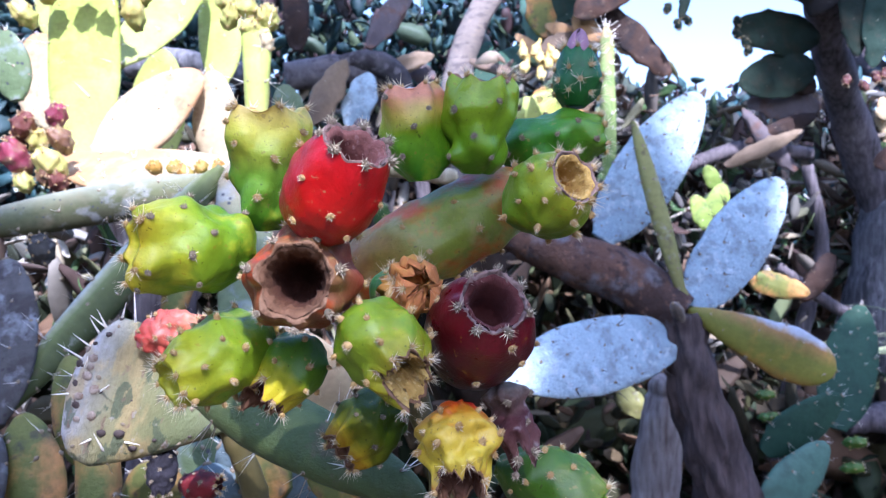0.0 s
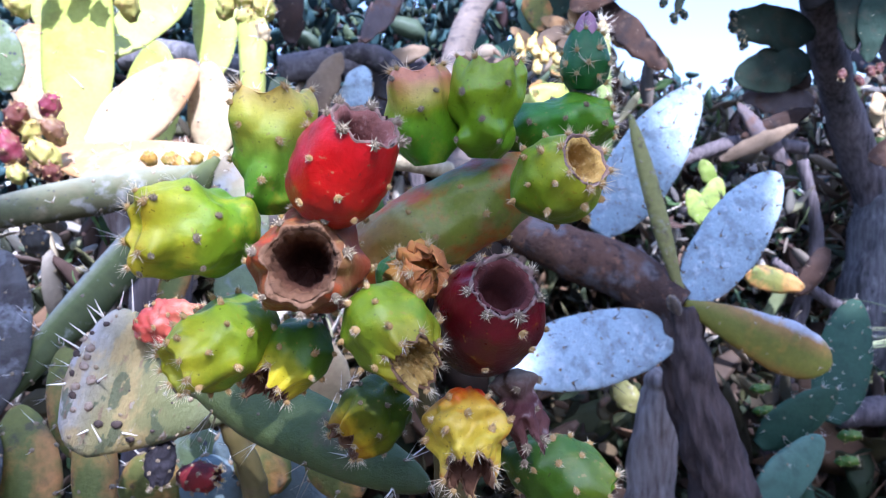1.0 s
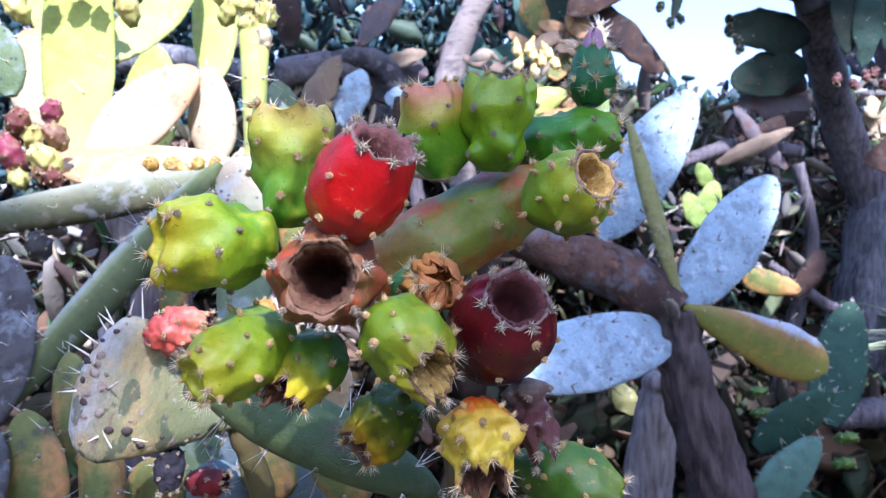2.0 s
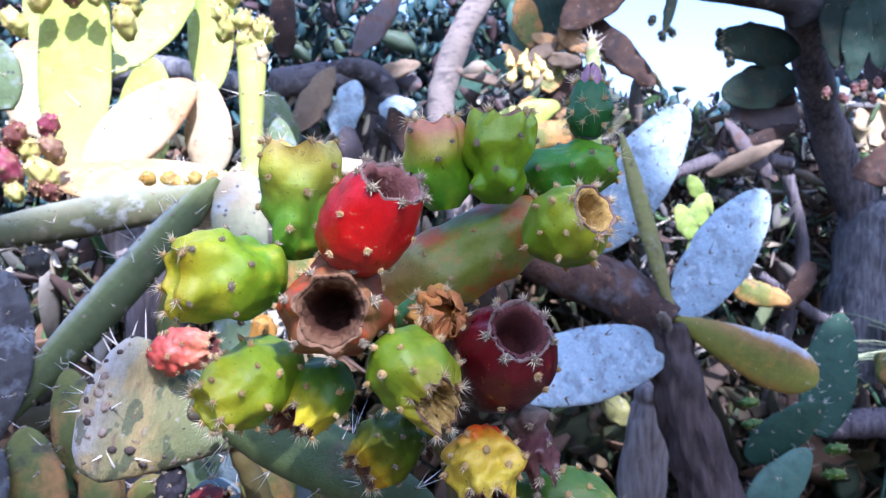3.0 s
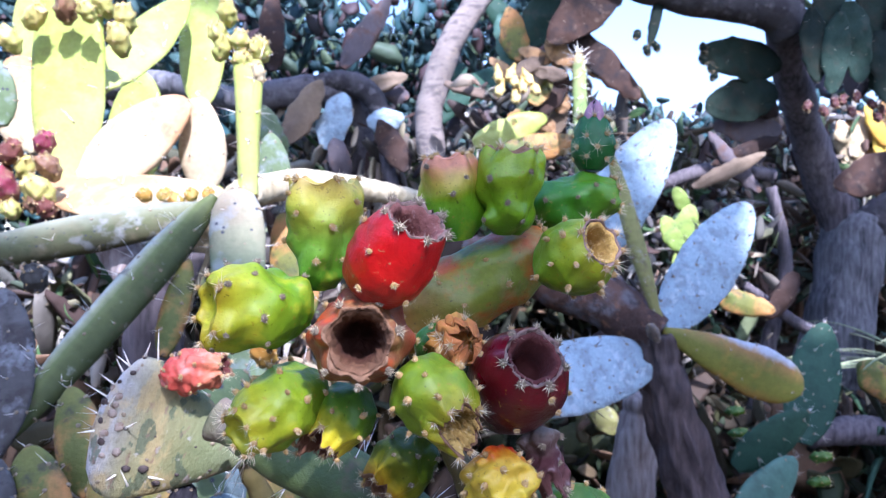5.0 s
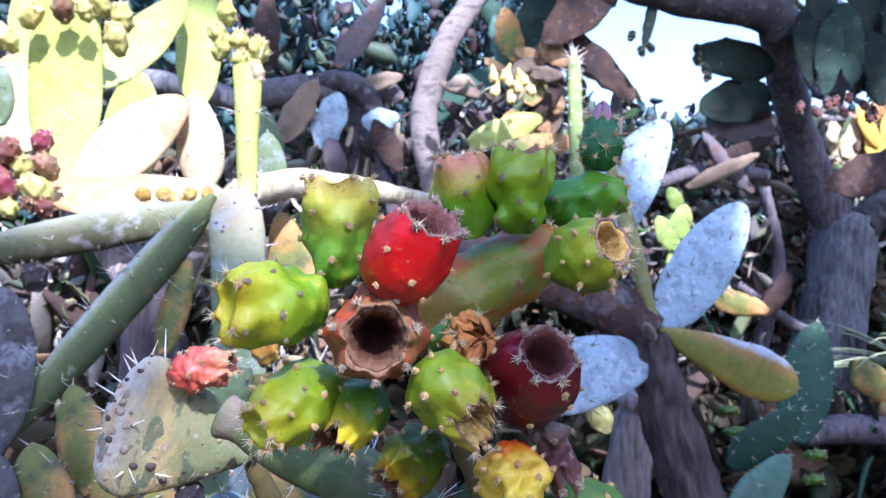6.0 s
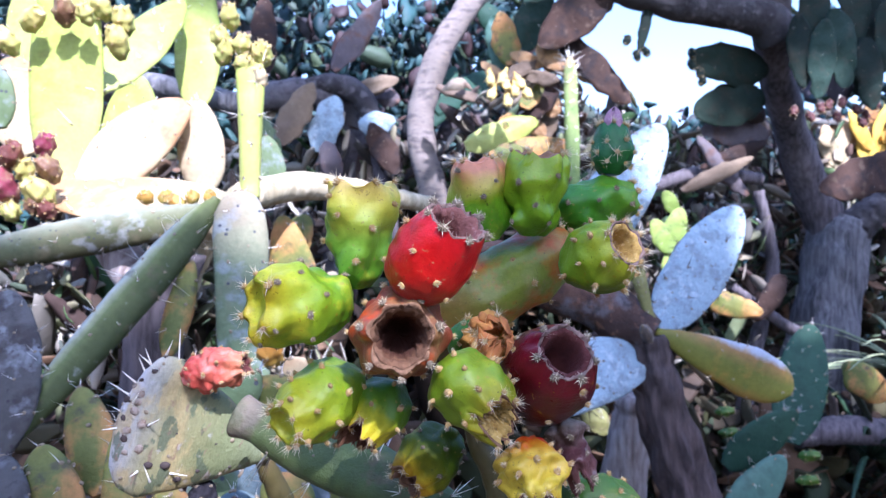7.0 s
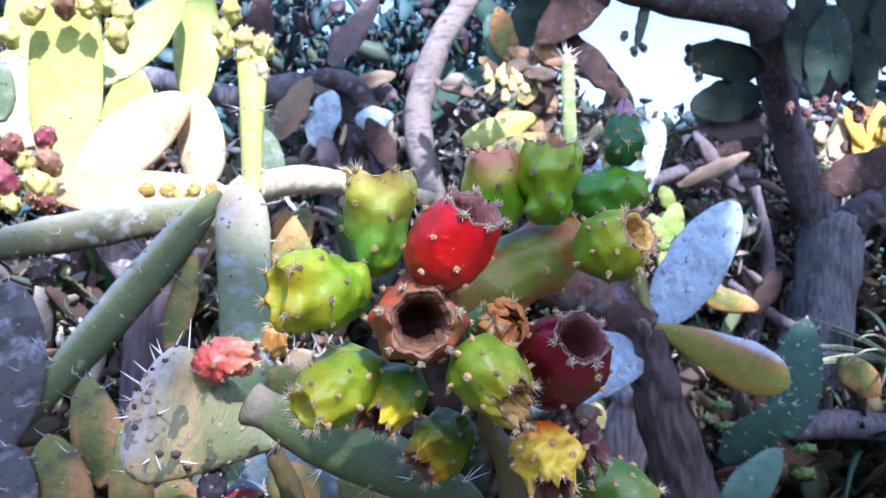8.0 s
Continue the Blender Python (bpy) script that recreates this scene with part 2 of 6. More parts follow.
def fruit(name, base, tip, radius, material, label, category="prickly pear fruit", cavity=None, rim=None, rim_r=0.55, depth=0.6,
          rows=4, around=6, knob=0.0016, points=0.004, seed=1, profile=None, lumps=0.0010, face=(0, -1, 0), parent=None, tufts=None,
          crown=None, ragged=0.0, slant=(0, 0), rim_w=0.0013, lump_scale=55, group="fruits on the cactus", knob_w=0.0052, crown_s=0.985, spots=(), cup_w=None, pulp=0.0, funnel=False):
    """A prickly pear: a knobbly skin, a crown or an eaten-out cup at its end, and felted areoles."""
    rnd = random.Random(seed)
    m, length = place_on(base, tip, face)
    if parent is None:
        body = thing(name, m, label, category, group)
        frame_of = body
    ns, nt_ = (40, 60) if radius < 0.03 and base[1] < 0.7 else (22, 32)
    prof = profile or [(0, 0.35), (0.12, 0.62), (0.35, 0.93), (0.6, 1.0), (0.82, 0.9), (1, rim_r + 0.12)]
    areoles = []
    for i in range(rows):
        s_i = 0.1 + 0.74 * (i + 0.5) / rows
        for j in range(around):
            areoles.append((s_i + rnd.uniform(-0.05, 0.05), 6.2832 * (j + 0.5 * (i % 2) + rnd.uniform(-0.12, 0.12)) / around))
    if spots:
        # the side that is seen carries its areoles where they grew; the regular rows fill the far side
        def gap(s, a):
            return min(math.hypot((s - p) * length, math.remainder(a - q, 6.2832) * radius * 0.9) for p, q in spots)
        areoles = [p for p in areoles if abs(math.remainder(p[1] + math.pi / 2, 6.2832)) > 1.35 and gap(*p) > 0.009] + list(spots)
    n_crown = around + 1
    crown_at = [6.2832 * (j + rnd.uniform(-0.12, 0.12)) / n_crown for j in range(n_crown)]
    off = Vector((rnd.uniform(-9, 9), rnd.uniform(-9, 9), rnd.uniform(-9, 9)))

    table = [float(v) for v in smooth_profile(prof, np.linspace(0, 1, 101))]

    def rise(a):
        """How far the crown's edge stands up at the angle a."""
        up = sum(math.exp(-(math.remainder(a - c, 6.2832) / 0.36) ** 2) for c in crown_at)
        jag = noise.noise(Vector((math.cos(a) * 2.3, math.sin(a) * 2.3, seed * 1.7))) * ragged + noise.noise(Vector((math.cos(a) * 6, math.sin(a) * 6, seed * 2.1))) * ragged * 0.5
        return points * min(up, 1.1) + jag + slant[0] * math.cos(a) * radius + slant[1] * math.sin(a) * radius

    def skin(s, a):
        i = min(int(s * 100), 99)
        r = (table[i] + (table[i + 1] - table[i]) * (s * 100 - i)) * radius - 1.2 * knob
        for si, ai in areoles:
            ds, da = (s - si) * length, math.remainder(a - ai, 6.2832) * radius
            if abs(ds) < 0.024 and abs(da) < 0.024:
                r += 2.6 * knob * math.exp(-(ds * ds + da * da) / (2 * knob_w ** 2))
        for c in crown_at:
            da = math.remainder(a - c, 6.2832) * radius
            r += knob * 1.2 * math.exp(-(((s - crown_s + 0.015) * length) ** 2 + da * da) / (2 * 0.0046 ** 2))
        q = off + Vector((math.cos(a) * radius, math.sin(a) * radius, s * length)) * lump_scale
        r += lumps * (noise.noise(q) * 2 + noise.noise(q * 2.1))
        lift = max(0.0, (s - 0.62) / 0.38)
        z = s * length + rise(a) * lift * lift * (3 - 2 * lift)
        bend = 0.06 * radius * math.sin(math.pi * s)
        return Vector((math.cos(a) * r + bend * math.cos(seed), math.sin(a) * r + bend * math.sin(seed), z))

    svals = [0.5 - 0.5 * math.cos(math.pi * (0.08 + 0.92 * i / (ns - 1)) * 0.9) for i in range(ns)]
    top = svals[-1]
    svals = [(s - svals[0]) / (top - svals[0]) for s in svals]
    angles = [6.2832 * j / nt_ for j in range(nt_)]
    rings = [[skin(s, a) for a in angles] for s in svals]
    shell = Shape()
    shell.rings(rings, True, False)
    if parent is not None:
        frame_of = part(name, shell.mesh(name, material), parent, in_world(parent, m), label)
    else:
        part("skin", shell.mesh("skin", material), body)
    edge = rings[-1]
    mid = sum(edge, Vector()) / nt_
    mean_r = sum(math.hypot(p.x - mid.x, p.y - mid.y) for p in edge) / nt_
    # the dried edge: a torn fibrous band of skin turned inwards
    inset = 1.0
    if rim:
        inset = 0.88
        lip = Shape()
        bands = []
        for k, (w, dz) in enumerate(((1.012, -0.0005), (1.004, 0.0005), (0.965, 0.0006), (0.92, -0.0002), (0.86, -0.003))):
            ring = []
            for p in edge:
                flat = Vector((p.x - mid.x, p.y - mid.y, 0))
                fray = noise.noise(Vector((p.x * 420, p.y * 420, k + seed))) + 0.8 * noise.noise(Vector((p.x * 1300, p.y * 1300, k * 3 + seed)))
                flat = flat * (1 + (mean_r / flat.length - 1) * (0, 0, 0.2, 0.45, 0.7)[k])
                f = w + (0.075 * fray * rim_w / 0.001 if k in (2, 3) else 0.014 * fray)
                ring.append(Vector((mid.x + flat.x * f, mid.y + flat.y * f, p.z + dz + 0.0013 * fray)))
            bands.append(ring)
        lip.rings(bands, False, False)
        for k in rnd.sample(range(len(lip.f)), min(len(lip.f), 130)):
            p = Vector(np.mean([lip.v[i] for i in lip.f[k]], 0))
            out = Vector((p.x - mid.x, p.y - mid.y, 0)).normalized()
            way = (out * rnd.uniform(-1.0, 0.8) + Vector((rnd.uniform(-0.7, 0.7), rnd.uniform(-0.7, 0.7), 0.6))).normalized()
            lip.spike(k, p + way * rnd.uniform(0.0010, 0.0042), 0.22)
        part("dried_rim", lip.mesh("dried_rim", rim), frame_of)
    # the cup
    cup = Shape()
    cups = []
    waist = cup_w or rim_r / (rim_r + 0.12)
    steps_in = [(inset, 0.0), (0.94 * inset, 0.03), (0.86 * inset, 0.08), (0.77, 0.15), (0.69, 0.23), (0.64, 0.33), (0.6, 0.5), (0.52, 0.75), (0.36, 0.92), (0.1, 1.0)] if funnel else [(inset, 0.0), (inset * 0.97, 0.012), (inset * waist, 0.07), (0.95 * inset * waist, 0.18), (0.9 * inset * waist, 0.32), (0.86 * inset * waist, 0.48), (0.8 * inset * waist, 0.65), (0.7 * waist, 0.8), (0.5 * waist, 0.92), (0.2, 1.0)]
    for k, (inward, down) in enumerate(steps_in):
        ring = []
        for p in edge:
            flat = Vector((p.x - mid.x, p.y - mid.y, 0))
            flat = flat * (1 + (mean_r / flat.length - 1) * ((0.7 if rim else 0) if k == 0 else 0.8))
            z = p.z + (mid.z - p.z) * min(1, down * 3) - down * depth * length
            w = inward * (1 + (0.04 + pulp * (k > 1)) * (noise.noise(Vector((p.x * 300, p.y * 300, k * 1.3))) + noise.noise(Vector((p.x * 800, p.y * 800, k * 2.3)))))
            z += pulp * 0.012 * noise.noise(Vector((p.x * 600, p.y * 600, k * 1.9))) * (k > 1)
            ring.append(Vector((mid.x + flat.x * w, mid.y + flat.y * w, z - (0.0004 if k == 0 else 0))))
        cups.append(ring)
    cup.rings(cups, False, True)
    part("cavity" if depth > 0.2 else "navel", cup.mesh("cavity", cavity or material), frame_of)
    # areoles
    for i, (s, a) in enumerate(areoles + [(crown_s, c) for c in crown_at]):
        p = skin(s, a)
        du, dv = skin(min(s + 0.02, 1), a) - p, skin(s, a + 0.05) - p
        nrm = dv.cross(du) if s < crown_s - 0.015 else Vector((p.x, p.y, radius * 0.6))
        if nrm.length < 1e-9:
            continue
        q = nrm.normalized().to_track_quat("Z", "Y").to_matrix().to_4x4() @ Matrix.Rotation(rnd.uniform(0, 6.28), 4, "Z")
        q.translation = p
        size = rnd.uniform(0.8, 1.2)
        pool = (crown or CROWN) if s > crown_s - 0.015 else (tufts or TUFTS)
        part("areole", pool[i % len(pool)], frame_of, q @ Matrix.Diagonal((size, size, size, 1)))
    return frame_of


def pad_mesh(name, length, width, thick, material, seed=1, belly=0.85, neck=0.35, bend=0.0, rough=0.03, ns=22, nt_=28, knob=0.0, flat=0.9, curl=0.0, outline=None):
    """A cactus pad standing on z: narrow at the base, rounded at the end."""
    rings = []
    off = Vector((seed * 3.1, seed * 1.7, seed * 0.9))
    for i in range(ns):
        u = 0.02 + 0.96 * i / (ns - 1)
        s = 0.5 - 0.5 * math.cos(math.pi * u)
        w = max(math.sin(math.pi * s ** belly), 0.0) ** 0.5
        w = max(w, neck * (1 - s) ** 2 if s < 0.5 else 0)
        if outline:
            w = float(np.interp(s, *zip(*outline)))
        t = max(math.sin(math.pi * min(max(s, 0.0), 1.0) ** 0.9), 0) ** 0.5
        t = max(t, 0.8 * (1 - s) ** 2 if s < 0.5 else 0)
        ring = []
        for j in range(nt_):
            a = 6.2832 * j / nt_
            c, d = math.cos(a), math.sin(a)
            x = math.copysign(abs(c) ** flat, c) * w * width / 2
            y = math.copysign(abs(d) ** flat, d) * t * thick / 2
            n = noise.noise(off + Vector((x, y, s * length)) * (2.2 / width)) + 0.5 * noise.noise(off + Vector((x, y, s * length)) * (6 / width))
            x *= 1 + rough * 1.6 * n
            y += rough * width * n * 0.6 + bend * (s - 0.5) ** 2 * 4 * length + curl * x * x / width
            ring.append(Vector((x, y, s * length)))
        rings.append(ring)
    sh = Shape()
    sh.rings(rings)
    return sh.mesh(name, material)


AREOLES = {}


def areole_mesh(material, spines, spine, cushion, variant, spine_material):
    """A felt cushion on +z drawn out into a few stiff spines; meshes are shared between alike pads."""
    key = (material.name, spines, spine, cushion, variant, spine_material.name)
    if key not in AREOLES:
        s, r = Shape(), random.Random(variant * 7 + spines)
        s.blob((0, 0, 0), [(cushion, 0, 0), (0, cushion * 0.8, 0), (0, 0, cushion * 0.6)], 6, 5)
        upper = [k for k in range(len(s.f)) if np.mean([s.v[i][2] for i in s.f[k]]) > 0]
        ivory = []
        thick = 0.0007 * (spine / 0.03) ** 0.5 * (1.8 if spine > 0.048 else 1.0) * (2.6 if spine_material is SPINE_DARK else 1.0)
        for k in r.sample(upper, r.randint(1, spines) if spines else 0):
            mid = Vector(np.mean([s.v[i] for i in s.f[k]], 0))
            way = (mid.normalized() + Vector((0, 0, 0.9))).normalized()
            before = len(s.f)
            s.spike(k, mid + way * spine * r.uniform(0.4, 1.2), min(0.9, thick / cushion * 2.2))
            ivory += [k, *range(before, before + len(s.f[k]))]
        me = s.mesh("areole", material)
        me.materials.append(spine_material)
        for k in ivory:
            me.polygons[k].material_index = 1
        AREOLES[key] = me
    return AREOLES[key]


def pad(name, base, tip, width, thick, material, parent, label="", face=(0, -1, 0), seed=1, spacing=0.05, spine=0.02, spines=2, cushion=0.0035,
        cushion_material=None, spine_share=0.7, spine_material=None, **shape):
    """A pad under its plant, with rows of areoles as parts of it."""
    m, length = place_on(base, tip, face)
    me = pad_mesh(name, length, width, thick, material, seed, **shape)
    ob = part(name, me, parent, in_world(parent, m), label)
    rnd = random.Random(seed)
    rows = max(2, int(length / spacing))
    picks = []
    n_ring = shape.get("nt_", 28)
    n_s = shape.get("ns", 22)
    for r in range(1, rows + 1):
        s = r / (rows + 0.6) + rnd.uniform(-0.25, 0.25) / rows
        u = math.acos(1 - 2 * min(max(s, 0.02), 0.98)) / math.pi
        i = min(n_s - 1, max(0, round((u - 0.02) / 0.96 * (n_s - 1))))
        count = max(2, int(width / spacing))
        cols = [n_ring // 2 + (k + 0.5 + 0.5 * (r % 2 - 0.5)) * (n_ring // 2) / count for k in range(count)] + [0, n_ring // 2]
        for c in cols:
            picks.append(i * n_ring + int(c + rnd.uniform(-0.6, 0.6)) % n_ring)
    picks += [(n_s - 1) * n_ring + int(n_ring * k / 5) for k in range(5)]
    for k in dict.fromkeys(picks):
        v = me.vertices[k]
        size = rnd.uniform(0.75, 1.25)
        q = v.normal.to_track_quat("Z", "Y").to_matrix().to_4x4() @ Matrix.Rotation(rnd.uniform(0, 6.28), 4, "Z")
        q.translation = v.co
        mesh = areole_mesh(cushion_material or FELT_GREY, spines if rnd.random() < spine_share else 0, spine, cushion, rnd.randint(0, 4), spine_material or SPINE)
        part("areole", mesh, ob, q @ Matrix.Diagonal((size, size, size, 1)))
    return ob


def smooth_path(points, n):
    """n points along a rounded line through (x, y, z, r) rows."""
    pts = np.array(points, float)
    pts = np.vstack([2 * pts[0] - pts[1], pts, 2 * pts[-1] - pts[-2]])
    out = []
    for k in range(n):
        u = k / (n - 1) * (len(pts) - 3)
        i = min(int(u), len(pts) - 4)
        t = u - i
        a, b, c, d = pts[i:i + 4]
        out.append(0.5 * (2 * b + (c - a) * t + (2 * a - 5 * b + 4 * c - d) * t * t + (3 * b - a - 3 * c + d) * t ** 3))
    return out


def limb(name, rows, material, parent, label="", seed=1, n=40, sides=18, lump=0.08, crack=0.04):
    """A tapering woody stem through ((x, y, z), r) rows given in the world."""
    path = smooth_path([(*p, r) for p, r in rows], n)
    rings = []
    side = None
    for k, p in enumerate(path):
        q = path[min(k + 1, n - 1)] - path[max(k - 1, 0)]
        z = Vector(q[:3]).normalized()
        side = (z.orthogonal() if side is None else side - side.dot(z) * z).normalized()
        y = z.cross(side)
        r = max(p[3], 0.001)
        ring = []
        for j in range(sides):
            a = 6.2832 * j / sides
            d = side * math.cos(a) + y * math.sin(a)
            q = Vector(p[:3]) + d * r
            w = 1 + lump * 2 * noise.noise(q * (0.5 / r) + Vector((seed, 0, 0))) + crack * noise.noise(Vector((math.cos(a) * 4 + seed, math.sin(a) * 4, k * 0.12))) * 2
            ring.append(Vector(p[:3]) + d * r * w)
        rings.append(ring)
    origin = Vector(rows[0][0])
    sh = Shape()
    sh.rings([[p - origin for p in r] for r in rings])
    return part(name, sh.mesh(name, material), parent, in_world(parent, Matrix.Translation(origin)), label)

# ---- the fruiting cactus close by ----


def skin_mat(name, stops, length, **more):
    more = {"wander": 0.12, "wander_scale": 60, "rough": 0.42, "bump": 0.32, "bump_scale": 380, "soft": 0.05, "sat": 1.28, "sheen": 0.38, **more}
    more["mottle"] = [*more.get("mottle", ()), ((0.22, 0.16, 0.07), 230, 0.635, 0.67, 0.55), ((0.03, 0.025, 0.015), 420, 0.66, 0.69, 0.6)]
    return organic(name, stops, length, **more)


RED_SKIN = skin_mat("red_skin", [(0, (0.24, 0.013, 0.01)), (0.5, (0.36, 0.022, 0.018)), (1, (0.42, 0.032, 0.034))], 0.06,
                    mottle=[((0.24, 0.035, 0.015), 45, 0.52, 0.7, 0.6), ((0.16, 0.01, 0.012), 90, 0.58, 0.7, 0.5)], rough=0.35, sat=1.07, sheen=0.38)
DARK_RED = skin_mat("dark_red_skin", [(0, (0.026, 0.006, 0.005)), (0.5, (0.04, 0.003, 0.005)), (0.85, (0.065, 0.003, 0.007)), (1, (0.13, 0.005, 0.012))], 0.06,
                    mottle=[((0.06, 0.012, 0.012), 40, 0.5, 0.7, 0.6), ((0.2, 0.11, 0.08), 130, 0.66, 0.7, 0.7)], rough=0.3)
LIME_SKIN = skin_mat("lime_skin", [(0, (0.09, 0.2, 0.02)), (0.5, (0.21, 0.3, 0.03)), (0.85, (0.38, 0.36, 0.045)), (1, (0.46, 0.3, 0.06))], 0.065, mottle=[((0.48, 0.44, 0.06), 50, 0.54, 0.68, 0.7), ((0.07, 0.18, 0.02), 42, 0.55, 0.68, 0.6)])
TALL_SKIN = skin_mat("green_yellow_skin", [(0, (0.08, 0.2, 0.03)), (0.45, (0.2, 0.32, 0.06)), (0.8, (0.5, 0.46, 0.1)), (1, (0.52, 0.38, 0.14))], 0.065, mottle=[((0.5, 0.44, 0.08), 50, 0.55, 0.68, 0.6), ((0.05, 0.16, 0.02), 42, 0.56, 0.68, 0.6)], sat=1.18)
ROSY_SKIN = skin_mat("rosy_green_skin", [(0, (0.06, 0.2, 0.03)), (0.55, (0.18, 0.31, 0.05)), (0.8, (0.46, 0.38, 0.13)), (1, (0.56, 0.3, 0.2))], 0.047, mottle=[((0.3, 0.36, 0.06), 45, 0.55, 0.68, 0.6)])
TUB_SKIN = skin_mat("olive_skin", [(0, (0.1, 0.22, 0.02)), (0.5, (0.19, 0.29, 0.025)), (1, (0.26, 0.33, 0.05))], 0.055, rough=0.3)
GREEN_SKIN = skin_mat("green_skin", [(0, (0.05, 0.14, 0.024)), (0.6, (0.07, 0.17, 0.03)), (1, (0.11, 0.19, 0.035))], 0.06, mottle=[((0.14, 0.2, 0.04), 50, 0.54, 0.68, 0.6), ((0.05, 0.12, 0.02), 42, 0.55, 0.68, 0.6)])
APPLE_SKIN = skin_mat("apple_green_skin", [(0, (0.10, 0.19, 0.016)), (0.6, (0.2, 0.27, 0.022)), (1, (0.33, 0.32, 0.035))], 0.055, mottle=[((0.38, 0.38, 0.04), 50, 0.54, 0.68, 0.6), ((0.06, 0.17, 0.02), 42, 0.54, 0.68, 0.6)])
EATEN_SKIN = skin_mat("pale_green_skin", [(0, (0.1, 0.165, 0.022)), (0.6, (0.165, 0.215, 0.03)), (0.9, (0.3, 0.25, 0.05)), (1, (0.4, 0.27, 0.08))], 0.055, mottle=[((0.36, 0.34, 0.045), 50, 0.55, 0.68, 0.6), ((0.08, 0.19, 0.02), 42, 0.55, 0.68, 0.6)])
BROWN_SKIN = skin_mat("brown_pink_skin", [(0, (0.07, 0.026, 0.026)), (0.6, (0.2, 0.055, 0.035)), (1, (0.17, 0.08, 0.04))], 0.052, wander=0.25, sat=1.15,
                      mottle=[((0.42, 0.09, 0.05), 34, 0.5, 0.62, 0.8), ((0.07, 0.03, 0.035), 30, 0.53, 0.64, 0.8), ((0.34, 0.2, 0.09), 60, 0.58, 0.68, 0.7)], rough=0.45, bump=0.35)
DUSKY_SKIN = skin_mat("dusky_green_skin", [(0, (0.03, 0.055, 0.008)), (0.6, (0.06, 0.085, 0.011)), (0.85, (0.13, 0.13, 0.015)), (0.95, (0.42, 0.3, 0.02)), (1, (0.34, 0.2, 0.03))], 0.046, sheen=0.2)
YELLOW_SKIN = skin_mat("yellow_skin", [(0, (0.3, 0.05, 0.05)), (0.12, (0.42, 0.2, 0.08)), (0.3, (0.49, 0.355, 0.11)), (0.7, (0.53, 0.42, 0.115)), (1, (0.38, 0.26, 0.1))], 0.045, sat=1.24,
                       mottle=[((0.45, 0.08, 0.07), 50, 0.56, 0.68, 0.75)])
YELLOW_DARK = skin_mat("yellow_green_skin", [(0, (0.03, 0.09, 0.015)), (0.4, (0.09, 0.16, 0.02)), (0.62, (0.5, 0.42, 0.03)), (1, (0.6, 0.42, 0.04))], 0.06)
BLUSH_SKIN = skin_mat("blushed_green_skin", [(0, (0.26, 0.12, 0.06)), (0.3, (0.2, 0.17, 0.05)), (0.5, (0.19, 0.22, 0.05)), (0.75, (0.18, 0.21, 0.05)), (1, (0.38, 0.2, 0.1))], 0.132,
                      wander=0.3, wander_scale=30, mottle=[((0.1, 0.17, 0.03), 26, 0.5, 0.64, 0.75), ((0.42, 0.11, 0.06), 31, 0.48, 0.62, 0.85), ((0.3, 0.28, 0.12), 38, 0.56, 0.68, 0.6)], sat=1.2)
PINK_SKIN = skin_mat("pink_skin", [(0, (0.42, 0.07, 0.055)), (0.6, (0.44, 0.12, 0.08)), (1, (0.46, 0.2, 0.1))], 0.07, wander=0.3, sat=1.08, rough=0.5, mottle=[((0.5, 0.3, 0.22), 60, 0.55, 0.68, 0.6)])
OLIVE_SKIN = skin_mat("olive_green_skin", [(0, (0.04, 0.08, 0.016)), (0.6, (0.055, 0.105, 0.022)), (1, (0.10, 0.13, 0.03))], 0.06, mottle=[((0.13, 0.15, 0.04), 50, 0.54, 0.68, 0.6), ((0.06, 0.1, 0.02), 42, 0.55, 0.68, 0.6)])
BUD_SKIN = skin_mat("bud_skin", [(0, (0.028, 0.085, 0.026)), (1, (0.045, 0.115, 0.04))], 0.045)
STEM_SKIN = organic("stem_skin", [(0, (0.05, 0.05, 0.014)), (0.6, (0.075, 0.07, 0.018)), (1, (0.10, 0.08, 0.025))], 0.2, 0.3, 30, mottle=[((0.12, 0.08, 0.04), 40, 0.5, 0.65, 0.6)], soft=0.03)
OLD_GREEN = organic("old_green_pad", [(0, (0.17, 0.13, 0.085)), (0.07, (0.12, 0.1, 0.06)), (0.11, (0.09, 0.11, 0.03)), (0.5, (0.08, 0.11, 0.03)), (1, (0.05, 0.07, 0.02))], 0.25, 0.1, 30,
                    mottle=[((0.1, 0.105, 0.04), 14, 0.5, 0.64, 0.75), ((0.13, 0.095, 0.055), 34, 0.57, 0.66, 0.75), ((0.05, 0.06, 0.024), 22, 0.54, 0.66, 0.7)], rough=0.5, bump=0.5, bump_scale=140, soft=0.05)
PETAL = organic("dried_petal", [(0, (0.5, 0.34, 0.05)), (0.6, (0.5, 0.25, 0.04)), (1, (0.42, 0.15, 0.04))], 0.045, 0.5, 120, rough=0.7, bump=0.5, bump_scale=500, soft=0.1)
PETAL_PINK = organic("bud_petal", [(0, (0.30, 0.2, 0.16)), (0.6, (0.36, 0.2, 0.24)), (1, (0.30, 0.15, 0.17))], 0.055, 0.4, 150, rough=0.6, bump=0.4, bump_scale=500, soft=0.1)
DRY = organic("dry_husk", [(0, (0.2, 0.17, 0.13)), (0.25, (0.12, 0.07, 0.05)), (0.5, (0.07, 0.02, 0.02)), (1, (0.12, 0.05, 0.04))], 0.035, 0.25, 80, rough=0.8, bump=0.8, bump_scale=300, mottle=[((0.26, 0.22, 0.2), 90, 0.56, 0.66, 0.6)])

